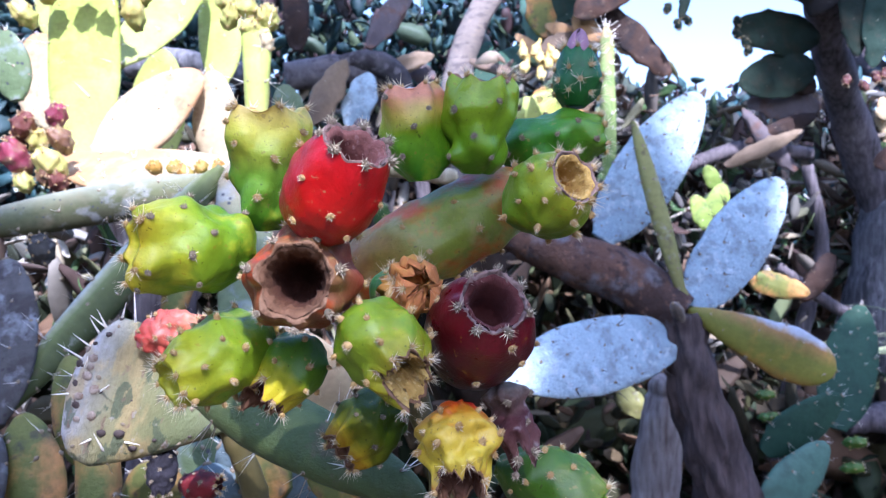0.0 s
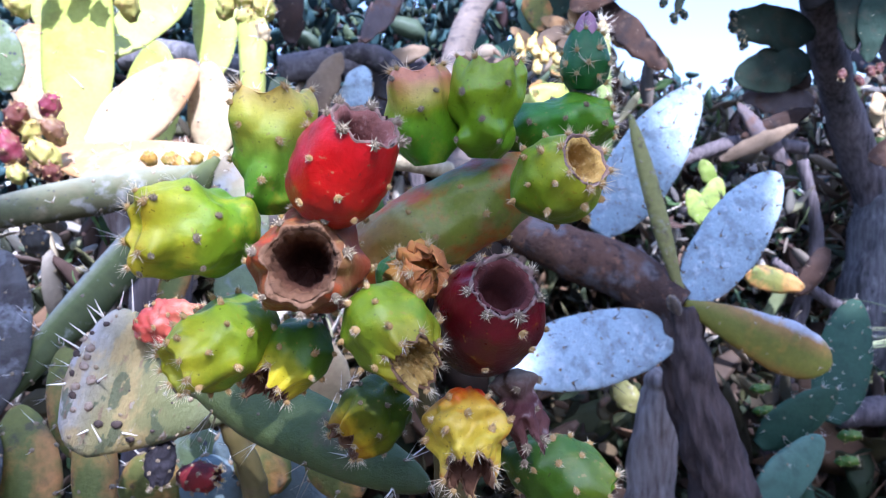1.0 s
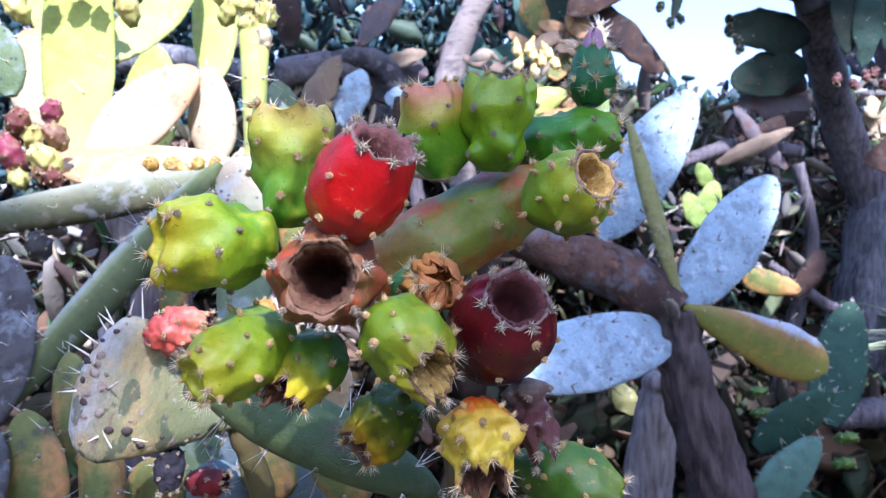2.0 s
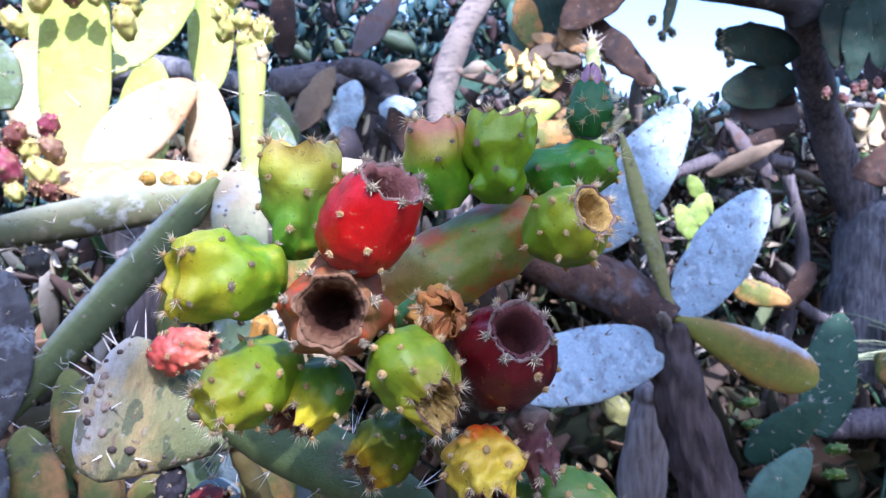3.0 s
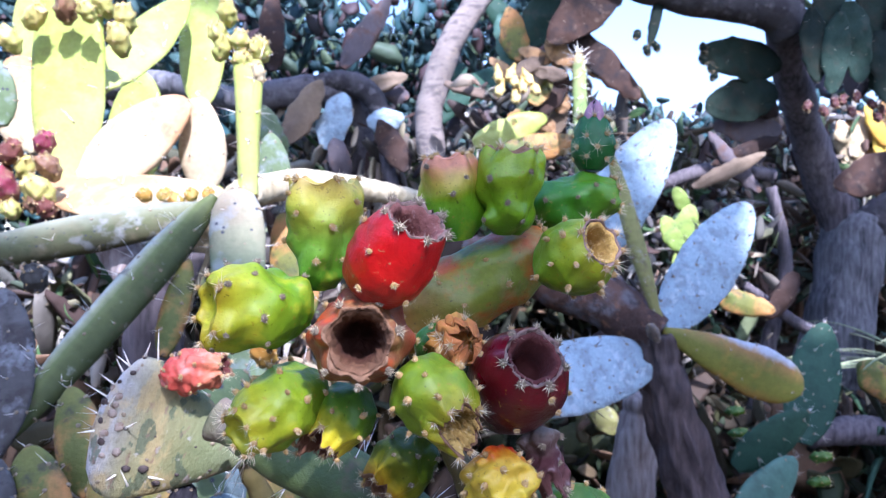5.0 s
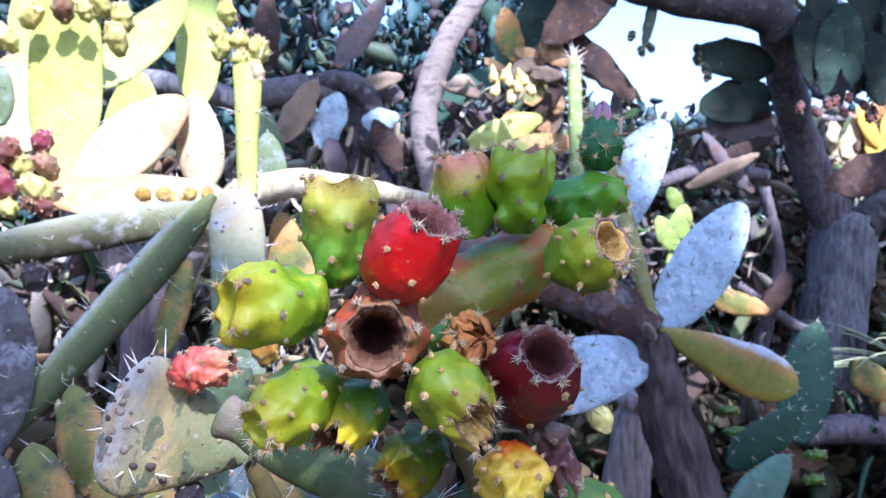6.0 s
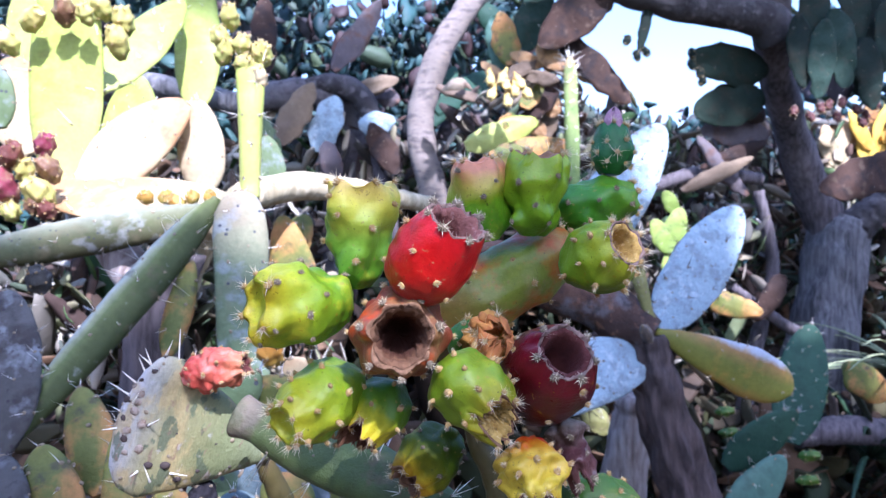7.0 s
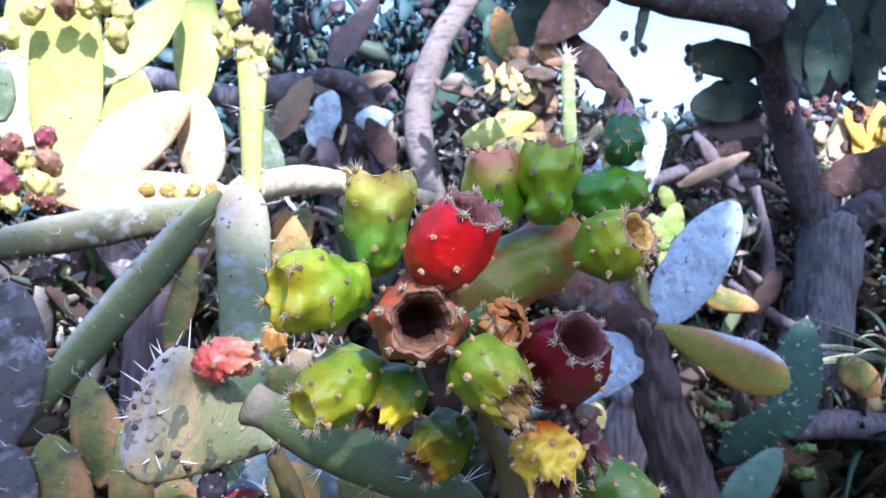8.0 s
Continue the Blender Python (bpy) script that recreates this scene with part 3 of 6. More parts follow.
cactus = thing("prickly_pear_cactus", (0.010, 0.520, 0.0), "green prickly pear cactus bearing a dense cluster of fruits", "cactus")
limb("stem", [((0.010, 0.520, -0.02), 0.03), ((0.010, 0.490, 0.700), 0.022), ((0.004, 0.460, 1.120), 0.013), ((0.000, 0.450, 1.216), 0.009), ((-0.014, 0.450, 1.253), 0.0075), ((-0.021, 0.450, 1.291), 0.009), ((-0.040, 0.452, 1.334), 0.013)], STEM_SKIN, cactus, "olive-green fleshy stem", seed=3, lump=0.08, crack=0.05)
fruit("segment", (-0.063, 0.450, 1.323), (0.052, 0.455, 1.388), 0.0265, BLUSH_SKIN, "thick green segment blushed with pink", cavity=BLUSH_SKIN, rim_r=0.45, depth=0.05,
      rows=5, around=6, knob=0.0012, points=0.0, seed=4, parent=cactus, profile=[(0, 0.4), (0.1, 0.75), (0.3, 1.0), (0.7, 0.98), (0.9, 0.85), (1, 0.55)], spots=((0.65, -2.01), (0.4, -2.08), (0.45, -1.37), (0.74, -0.32), (0.69, -1.26)))
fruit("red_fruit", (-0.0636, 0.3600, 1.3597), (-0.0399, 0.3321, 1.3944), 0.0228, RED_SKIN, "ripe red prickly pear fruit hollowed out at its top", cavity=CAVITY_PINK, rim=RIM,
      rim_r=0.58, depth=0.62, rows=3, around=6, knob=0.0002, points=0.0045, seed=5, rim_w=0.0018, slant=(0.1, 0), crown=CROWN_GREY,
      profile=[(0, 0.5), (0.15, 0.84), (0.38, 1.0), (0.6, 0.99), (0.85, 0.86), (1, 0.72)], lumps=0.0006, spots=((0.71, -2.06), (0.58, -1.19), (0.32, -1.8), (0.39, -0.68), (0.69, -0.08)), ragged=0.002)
fruit("tall_green_fruit", (-0.0926, 0.3950, 1.3602), (-0.0924, 0.3880, 1.4195), 0.0182, TALL_SKIN, "unripe green and yellow fruit with a flat scalloped crown", cavity=TALL_SKIN, rim_r=0.7, depth=0.08,
      rows=3, around=5, knob=0.0017, points=0.005, seed=6, lumps=0.0016,
      profile=[(0, 0.45), (0.1, 0.68), (0.3, 0.86), (0.6, 1.0), (0.85, 1.02), (1, 1.0)], tufts=TUFTS, knob_w=0.007, lump_scale=70, crown=CROWN, spots=((0.74, -2.09), (0.63, -1.23), (0.31, -1.67), (0.88, -2.31), (0.84, -0.47), (0.14, -2.15)))
fruit("lime_fruit", (-0.0992, 0.3831, 1.3478), (-0.1462, 0.3519, 1.3527), 0.0200, LIME_SKIN, "lime-green fruit with a yellowish tip and tan tufts", cavity=LIME_SKIN, rim_r=0.5, depth=0.1,
      rows=4, around=5, knob=0.0026, points=0.003, seed=7, lumps=0.0014, profile=[(0, 0.5), (0.08, 0.8), (0.25, 0.98), (0.5, 1.0), (0.8, 0.98), (0.93, 0.9), (1, 0.7)], knob_w=0.0062, tufts=TUFTS_GREY, spots=((0.93, -1.01), (0.63, -1.71), (0.46, -1.22), (0.91, -2.07), (0.52, -2.32), (0.93, -2.85), (0.7, -0.71), (0.13, -0.35)))
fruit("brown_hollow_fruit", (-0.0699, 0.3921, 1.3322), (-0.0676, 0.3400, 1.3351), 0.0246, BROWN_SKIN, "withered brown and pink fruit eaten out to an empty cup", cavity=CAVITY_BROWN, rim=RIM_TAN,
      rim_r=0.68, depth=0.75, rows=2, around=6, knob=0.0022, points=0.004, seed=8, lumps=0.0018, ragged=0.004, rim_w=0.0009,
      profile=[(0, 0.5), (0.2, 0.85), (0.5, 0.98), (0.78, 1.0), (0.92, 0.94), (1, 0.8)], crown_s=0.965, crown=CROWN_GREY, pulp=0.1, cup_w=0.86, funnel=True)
fruit("rosy_green_fruit", (-0.0108, 0.4280, 1.3900), (-0.0181, 0.4201, 1.4392), 0.0191, ROSY_SKIN, "green fruit with a rosy top", cavity=ROSY_SKIN, rim_r=0.55, depth=0.06,
      rows=3, around=5, knob=0.0016, points=0.004, seed=9, tufts=TUFTS_GREY, profile=[(0, 0.5), (0.15, 0.8), (0.4, 1.0), (0.7, 1.0), (0.9, 0.9), (1, 0.72)], knob_w=0.0062, spots=((0.9, -2.25), (0.61, -1.57), (0.31, -2.03), (0.76, -1.16)))
fruit("olive_tub_fruit", (0.0201, 0.4250, 1.3934), (0.0227, 0.4150, 1.4424), 0.0192, TUB_SKIN, "glossy olive-green barrel-shaped fruit with a wide dry navel", cavity=RIM_TAN, rim_r=0.7, depth=0.1,
      rows=3, around=5, knob=0.0026, points=0.005, seed=10, lumps=0.0022, tufts=TUFTS_GREY, profile=[(0, 0.5), (0.12, 0.75), (0.4, 0.9), (0.65, 1.0), (0.9, 1.0), (1, 0.86)], knob_w=0.0064, spots=((0.7, -2.25), (0.79, -1.2), (0.2, -2.42), (0.22, -1.24), (0.44, -1.73)))
green = fruit("green_side_fruit", (0.0367, 0.4598, 1.4098), (0.0957, 0.4551, 1.4209), 0.0183, GREEN_SKIN, "smooth green fruit lying sideways with a young bud growing on it", cavity=GREEN_SKIN, rim_r=0.4, depth=0.06,
              rows=3, around=6, knob=0.0018, points=0.003, seed=11, tufts=TUFTS_GREY, profile=[(0, 0.5), (0.12, 0.78), (0.35, 0.98), (0.65, 1.0), (0.85, 0.9), (1, 0.6)], spots=((0.55, -1.67), (0.21, -1.82), (0.9, -1.31), (0.36, -0.91), (0.76, -1.96)))
bud = fruit("flower_bud", (0.0803, 0.4560, 1.4376), (0.0830, 0.4560, 1.4684), 0.0128, BUD_SKIN, "dark green flower bud with pale bristles and closed pink petals", "flower bud", cavity=BUD_SKIN, rim_r=0.55, depth=0.05,
            rows=3, around=6, knob=0.0007, points=0.005, seed=12, tufts=BUD_TUFTS, crown=BUD_TUFTS, profile=[(0, 0.6), (0.2, 0.9), (0.5, 1.0), (0.8, 0.9), (1, 0.66)])


def petals(owner, height, radius, length, material, count, spread, seed, crumple=0.0):
    """Closed or shrivelled petals, each a thin curved blade of its own."""
    rnd = random.Random(seed)
    for i in range(count):
        a = 6.2832 * i / count + rnd.uniform(-0.2, 0.2)
        inner = 0.6 + 0.4 * (i % 2)
        rings = []
        for k in range(9):
            u = k / 8
            w = radius * 0.8 * math.sin(math.pi * min(0.12 + 0.85 * u, 0.985)) ** 0.8
            r = radius * (0.75 + 0.25 * inner) * max(1 - u, 0) ** 0.62 * (0.85 + 0.6 * u) + radius * spread * u + crumple * math.sin(u * 9 + i) * 0.3
            z = height + length * u * (0.75 + 0.25 * inner) + crumple * noise.noise(Vector((i, u * 3, seed))) * 0.6
            row = []
            for j in range(7):
                b = (j / 6 - 0.5) * 2
                ang = a + b * w / max(radius * 0.9, 1e-4)
                rr = r + crumple * noise.noise(Vector((b * 2, u * 4, i + seed))) - b * b * w * 0.15
                row.append((rr * math.cos(ang), rr * math.sin(ang), z))
            rings.append(row + [(x * 0.94, y * 0.94, z - 0.0001) for x, y, z in reversed(row)])
        s = Shape()
        s.rings(rings)
        part("petal", s.mesh("petal", material), owner)


petals(bud, 0.026, 0.0102, 0.0225, PETAL_PINK, 9, 0.03, 1, 0.0006)
fruit("green_hollow_fruit", (0.0415, 0.4129, 1.3700), (0.0662, 0.3780, 1.3861), 0.0217, APPLE_SKIN, "apple-green fruit with a golden hollow eaten into its end", cavity=CAVITY_GOLD, rim=RIM,
      rim_r=0.54, depth=0.45, rows=4, around=7, knob=0.0012, points=0.003, seed=13, rim_w=0.0008, profile=[(0, 0.5), (0.15, 0.82), (0.4, 1.0), (0.65, 0.98), (0.85, 0.84), (1, 0.66)], tufts=TUFTS_TALL, pulp=0.06, spots=((0.58, -1.85), (0.6, -1.16), (0.85, -1.54), (0.61, -2.46), (0.83, -0.56), (0.26, -1.72), (0.82, -2.4)))
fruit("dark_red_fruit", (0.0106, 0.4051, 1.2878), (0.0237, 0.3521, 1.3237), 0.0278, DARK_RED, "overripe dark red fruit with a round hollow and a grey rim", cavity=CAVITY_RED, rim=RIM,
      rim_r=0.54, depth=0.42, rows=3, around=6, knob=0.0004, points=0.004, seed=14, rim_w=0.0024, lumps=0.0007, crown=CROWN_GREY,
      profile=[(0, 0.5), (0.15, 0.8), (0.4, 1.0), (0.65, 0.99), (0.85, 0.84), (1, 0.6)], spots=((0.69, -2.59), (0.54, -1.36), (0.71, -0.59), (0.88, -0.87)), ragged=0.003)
flower = fruit("withered_flower", (-0.035, 0.405, 1.323), (-0.016, 0.378, 1.330), 0.0125, GREEN_SKIN, "young green fruit tipped with a shrivelled orange flower", "flower", cavity=PETAL, rim_r=0.6, depth=0.1,
               rows=2, around=5, knob=0.001, points=0.002, seed=15, crown=BUD_TUFTS)
petals(flower, 0.026, 0.0145, 0.02, PETAL, 10, 0.4, 3, 0.007)
for k in range(11):
    turn = Matrix.Rotation(6.2832 * k / 11, 4, "Z") @ Matrix.Translation((0.0118, 0, 0.022 + 0.011 * (k % 3))) @ Matrix.Rotation(radians(62), 4, "Y")
    part("areole", BUD_TUFTS[k % 3], flower, turn)
fruit("pale_eaten_fruit", (-0.0434, 0.3661, 1.3140), (-0.0157, 0.3340, 1.2926), 0.0192, EATEN_SKIN, "pale green fruit torn open at its end", cavity=CAVITY_GOLD, rim=RIM_TAN, rim_r=0.5, depth=0.35,
      rows=4, around=6, knob=0.0016, points=0.001, seed=16, ragged=0.009, slant=(0.1, 0.2), profile=[(0, 0.5), (0.12, 0.85), (0.35, 1.0), (0.6, 0.98), (0.85, 0.82), (1, 0.6)], tufts=TUFTS_TALL, pulp=0.3, spots=((0.29, -1.58), (0.54, -1.95), (0.56, -1.3), (0.35, -0.69), (0.83, -1.84), (0.88, -0.64), (0.27, -2.11)))
fruit("yellow_green_fruit", (-0.0948, 0.3981, 1.3043), (-0.1318, 0.3619, 1.2859), 0.0201, APPLE_SKIN, "bright green fruit dotted with pale tufts", cavity=APPLE_SKIN, rim_r=0.5, depth=0.08,
      rows=6, around=8, knob=0.0014, points=0.003, seed=17, lumps=0.001, profile=[(0, 0.55), (0.12, 0.85), (0.35, 1.0), (0.6, 0.98), (0.85, 0.82), (1, 0.6)], tufts=TUFTS_TALL, knob_w=0.0045, spots=((0.49, -0.63), (0.76, -0.2), (0.59, -1.23), (0.45, -1.62), (0.93, -0.86), (0.81, -1.61), (0.64, -2.22), (0.93, -2.47)))
fruit("yellow_tipped_fruit", (-0.0691, 0.4021, 1.2988), (-0.0921, 0.3820, 1.2732), 0.0173, YELLOW_DARK, "dark green fruit with a bright yellow eaten tip", cavity=CAVITY_BROWN, rim=RIM_TAN, rim_r=0.6, depth=0.5,
      rows=3, around=5, knob=0.0015, points=0.003, seed=18, ragged=0.01, profile=[(0, 0.5), (0.15, 0.82), (0.4, 1.0), (0.7, 0.96), (1, 0.72)], tufts=TUFTS_TALL)
fruit("dusky_fruit", (-0.0281, 0.4783, 1.2520), (-0.0604, 0.4582, 1.2263), 0.0205, DUSKY_SKIN, "dusky green fruit with a ragged yellow and brown tip", cavity=CAVITY_BROWN, rim=RIM_TAN, rim_r=0.5, depth=0.15,
      rows=3, around=6, knob=0.0022, points=0.005, seed=19, ragged=0.004, lumps=0.002, tufts=TUFTS_GREY, profile=[(0, 0.45), (0.15, 0.75), (0.4, 0.98), (0.65, 1.0), (0.85, 0.86), (1, 0.62)])
fruit("yellow_eaten_fruit", (0.0079, 0.3740, 1.2721), (0.0078, 0.3560, 1.2413), 0.0132, YELLOW_SKIN, "yellow fruit with a red flush, eaten hollow from below", cavity=CAVITY_BROWN, rim=RIM_TAN, rim_r=0.66, depth=0.6,
      rows=3, around=6, knob=0.0026, points=0.005, seed=20, ragged=0.009, lump_scale=110, lumps=0.003, slant=(0, 0.3), crown=BUD_TUFTS, profile=[(0, 0.55), (0.12, 0.82), (0.4, 0.95), (0.7, 0.98), (1, 0.92)], tufts=TUFTS_TALL, knob_w=0.0046)
fruit("dry_husk_fruit", (0.0311, 0.3920, 1.2790), (0.0399, 0.3840, 1.2478), 0.0082, DRY, "dried brown fruit husk with pale bristles", cavity=CAVITY_BROWN, rim=RIM, rim_r=0.6, depth=0.5,
      rows=2, around=4, knob=0.001, points=0.008, seed=21, ragged=0.012, lumps=0.0022, crown=CROWN_GREY, lump_scale=130, profile=[(0, 0.6), (0.12, 1.0), (0.3, 1.05), (0.5, 0.9), (0.75, 1.0), (1, 0.8)], tufts=TUFTS_GREY)
fruit("lower_green_fruit", (0.0317, 0.4300, 1.2251), (0.0857, 0.4102, 1.2081), 0.0200, OLIVE_SKIN, "green fruit leaning out below the cluster", cavity=GREEN_SKIN, rim_r=0.5, depth=0.06,
      rows=4, around=6, knob=0.0012, points=0.003, seed=22, crown=BUD_TUFTS)

# the old pad behind the cluster, and the scarred pad beside it
pad("pad", (-0.205, 0.600, 1.243), (-0.011, 0.500, 1.182), 0.052, 0.035, OLD_GREEN, cactus, "dark green pad with a corky collar", face=(0.1, -1, 0.35), seed=5, spacing=0.045, spine=0.03, cushion=0.0018, neck=0.75, rough=0.04, spines=3)
# Dark green base and blotches paint a cast shadow; scars and bleached end are real.
SCARRED_SHADED = organic("scarred_pad", [(0, (0.12, 0.13, 0.06)), (0.3, (0.15, 0.165, 0.065)), (0.5, (0.21, 0.2, 0.08)), (0.68, (0.25, 0.225, 0.10)), (0.8, (0.27, 0.25, 0.17)), (0.88, (0.36, 0.34, 0.31)), (0.95, (0.4, 0.35, 0.3)), (1, (0.22, 0.15, 0.1))], 0.155, 0.09, 26,
                  mottle=[((0.36, 0.27, 0.11), 14, 0.53, 0.58, 0.7), ((0.075, 0.095, 0.05), 19, 0.565, 0.585, 0.8), ((0.2, 0.12, 0.08), 60, 0.6, 0.68, 0.7), ((0.38, 0.35, 0.31), 44, 0.62, 0.66, 0.5)], rough=0.6, bump=0.7, bump_scale=160, stretch=0.55)
scarred = thing("scarred_cactus", (-0.206, 0.680, 1.125), "scarred grey-green prickly pear pad with long white spines on its stem", "cactus")
limb("stem", [((-0.200, 0.740, -0.03), 0.03), ((-0.190, 0.735, 0.80), 0.022), ((-0.180, 0.725, 1.080), 0.014), ((-0.203, 0.700, 1.184), 0.009)], STEM_SKIN, scarred, seed=8)
scarred_pad = pad("pad", (-0.200, 0.700, 1.185), (-0.329, 0.655, 1.234), 0.136, 0.04, SCARRED_SHADED, scarred, "scarred grey-green pad with yellow blotches, painted shadow and a bleached end", face=(0.1, -1, 0.12), seed=9, spacing=0.045, spine=0.026, spines=2, cushion=0.0024, rough=0.06, outline=[(0, 0.08), (0.08, 0.22), (0.33, 0.57), (0.6, 0.88), (0.72, 1.0), (0.87, 0.9), (0.95, 0.62), (1, 0.15)], cushion_material=FELT_GREY, spine_share=0.5, ns=30, nt_=40)
SCAB = organic("scab", [(0, (0.3, 0.24, 0.18)), (0.5, (0.16, 0.1, 0.06)), (1, (0.36, 0.31, 0.26))], 0.01, 1.0, 400, rough=0.95, bump=0.8, bump_scale=700)
EYE_FELT = plain("dark_areole_felt", (0.075, 0.055, 0.045), 0.95)
eye = Shape()
eye.blob((0, 0, 0), [(0.0036, 0, 0), (0, 0.0032, 0), (0.0004, 0, 0.0024)], 9, 6)
for k in range(0, len(eye.f), 3):
    mid = Vector(np.mean([eye.v[i] for i in eye.f[k]], 0))
    eye.spike(k, mid * 1.45 + Vector((0.0004 * math.sin(k), 0.0004 * math.cos(k * 2.3), 0)), 0.4)
eye_mesh = eye.mesh("areole", EYE_FELT)
m, _ = place_on((-0.200, 0.700, 1.185), (-0.329, 0.655, 1.234), (0.1, -1, 0.12))
spots = [(m @ v.co, (m.to_3x3() @ v.normal).normalized()) for v in scarred_pad.data.vertices]
spots = [(p, n) for p, n in spots if n.y < 0.2]


def on_pad(at):
    """The pad's skin nearest to a point, seen from the front."""
    return min(spots, key=lambda pn: (pn[0].x - at[0]) ** 2 + (pn[0].z - at[2]) ** 2 + 0.1 * (pn[0].y - at[1]) ** 2)


eyes = [(-0.314, 0.640, 1.269), (-0.300, 0.640, 1.274), (-0.319, 0.640, 1.250), (-0.310, 0.640, 1.238), (-0.297, 0.640, 1.228), (-0.300, 0.640, 1.186), (-0.284, 0.640, 1.187), (-0.274, 0.640, 1.175), (-0.226, 0.640, 1.179), (-0.255, 0.640, 1.176), (-0.239, 0.640, 1.205), (-0.273, 0.640, 1.218), (-0.290, 0.640, 1.294), (-0.271, 0.640, 1.292)]
for at in eyes:
    p, n = on_pad(at)
    size = (0.7, 0.9, 0.5, 0.6, 0.6, 1.2, 1.35, 1.1, 0.5, 0.6, 0.35, 0.3, 0.5, 0.5)[eyes.index(at)]
    part("areole", eye_mesh, scarred, in_world(scarred, Matrix.Translation(p) @ n.to_track_quat("Z", "Y").to_matrix().to_4x4() @ Matrix.Diagonal((size, size * 0.85, size, 1))))
for root, tip in (((-0.309, 0.650, 1.289), (-0.308, 0.630, 1.307)), ((-0.291, 0.650, 1.297), (-0.279, 0.630, 1.313)), ((-0.278, 0.650, 1.293), (-0.271, 0.630, 1.323)), ((-0.327, 0.650, 1.268), (-0.333, 0.630, 1.282)), ((-0.327, 0.650, 1.254), (-0.339, 0.630, 1.270)), ((-0.320, 0.650, 1.275), (-0.319, 0.630, 1.291)), ((-0.310, 0.650, 1.290), (-0.315, 0.630, 1.303)), ((-0.247, 0.650, 1.291), (-0.237, 0.630, 1.309)), ((-0.328, 0.650, 1.222), (-0.334, 0.630, 1.225)), ((-0.297, 0.650, 1.228), (-0.280, 0.630, 1.238)), ((-0.296, 0.650, 1.175), (-0.295, 0.630, 1.195)), ((-0.283, 0.650, 1.183), (-0.262, 0.630, 1.186)), ((-0.312, 0.650, 1.244), (-0.300, 0.630, 1.257)), ((-0.309, 0.650, 1.184), (-0.309, 0.630, 1.185))):
    p, _ = on_pad(root)
    thorn = Shape()
    thorn.cone(p, Vector(tip) - Vector(root) + p, 0.0011, 6)
    part("spine", thorn.mesh("spine", SPINE), scarred, in_world(scarred, Matrix()))
for k in range(11):
    at = on_pad((-0.314 + 0.010 * math.sin(k * 2.3), 0.640, 1.262 - 0.0062 * k))[0]
    crust = Shape()
    crust.blob((0, 0, 0), [(0.0044, 0.0008, 0), (0, 0.0026, 0.0006), (0.0006, 0, 0.0040)], 14, 10)
    for n_ in range(len(crust.f)):
        mid = Vector(np.mean([crust.v[i] for i in crust.f[n_]], 0))
        crust.spike(n_, mid * (0.8 + 1.3 * abs(noise.noise(mid * 900 + Vector((k, 0, 0))))) + Vector((0.0008 * math.sin(n_ * 2.7), 0, 0.0008 * math.cos(n_ * 1.9))), 0.35)
    grow = 0.6 + 0.4 * abs(math.sin(k * 1.9))
    part("scab", crust.mesh("scab", (SCAB, SCAB, EYE_FELT)[k % 3], False), scarred, in_world(scarred, Matrix.Translation(at) @ Matrix.Rotation(k, 4, "Y") @ Matrix.Diagonal((grow, grow, grow, 1))))
fruit("pink_fruit", (-0.2716, 0.6598, 1.2688), (-0.2132, 0.6500, 1.2804), 0.0182, PINK_SKIN, "salmon-pink fruit sitting on the scarred pad", cavity=CAVITY_RED, rim=RIM_TAN, rim_r=0.5, depth=0.25,
      rows=3, around=6, knob=0.002, points=0.004, seed=23, lumps=0.0026, lump_scale=110, group="")

BLACKENED = organic("blackened_husk", [(0, (0.012, 0.01, 0.012)), (1, (0.04, 0.035, 0.04))], 0.05, 0.6, 90, rough=0.8, bump=0.8, bump_scale=300)
MAROON = skin_mat("maroon_dry_skin", [(0, (0.10, 0.03, 0.03)), (1, (0.2, 0.05, 0.05))], 0.05, rough=0.6, mottle=[((0.05, 0.02, 0.02), 60, 0.5, 0.62, 0.8)])
fruit("blackened_fruit", (-0.257, 0.685, 1.167), (-0.259, 0.680, 1.129), 0.0115, BLACKENED, "blackened shrivelled fruit hanging under the scarred pad", cavity=BLACKENED, rim_r=0.5, depth=0.3, rows=3, around=5, knob=0.0012, points=0.004, seed=24, lumps=0.0012, ragged=0.004, lump_scale=140, group="", tufts=TUFTS_GREY, crown=CROWN_GREY)
fruit("maroon_dried_fruit", (-0.259, 0.730, 1.118), (-0.219, 0.720, 1.121), 0.0115, MAROON, "dried maroon fruit with wrinkled skin", cavity=CAVITY_RED, rim_r=0.5, depth=0.3, rows=3, around=6, knob=0.0012, points=0.003, seed=25, lumps=0.001, lump_scale=140, group="", tufts=TUFTS_GREY)

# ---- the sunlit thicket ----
# SUN_GREEN and SUN_PINK are painted paler to carry the glare of full sun.
SUN_GREEN = organic("sunlit_green_pad", [(0, (0.42, 0.43, 0.12)), (0.5, (0.34, 0.38, 0.07)), (1, (0.26, 0.32, 0.045))], 0.5, 0.3, 8, mottle=[((0.44, 0.43, 0.14), 12, 0.52, 0.7, 0.6), ((0.24, 0.24, 0.05), 22, 0.56, 0.66, 0.5)], rough=0.5, soft=0.05, bump_scale=150, each=0.2)
SUN_PINK = organic("sunlit_pink_pad", [(0, (0.44, 0.36, 0.2)), (0.5, (0.46, 0.34, 0.19)), (1, (0.4, 0.22, 0.09))], 0.3, 0.4, 10, mottle=[((0.5, 0.43, 0.24), 14, 0.5, 0.65, 0.6), ((0.26, 0.15, 0.08), 24, 0.58, 0.68, 0.6)], rough=0.7, bump_scale=150)
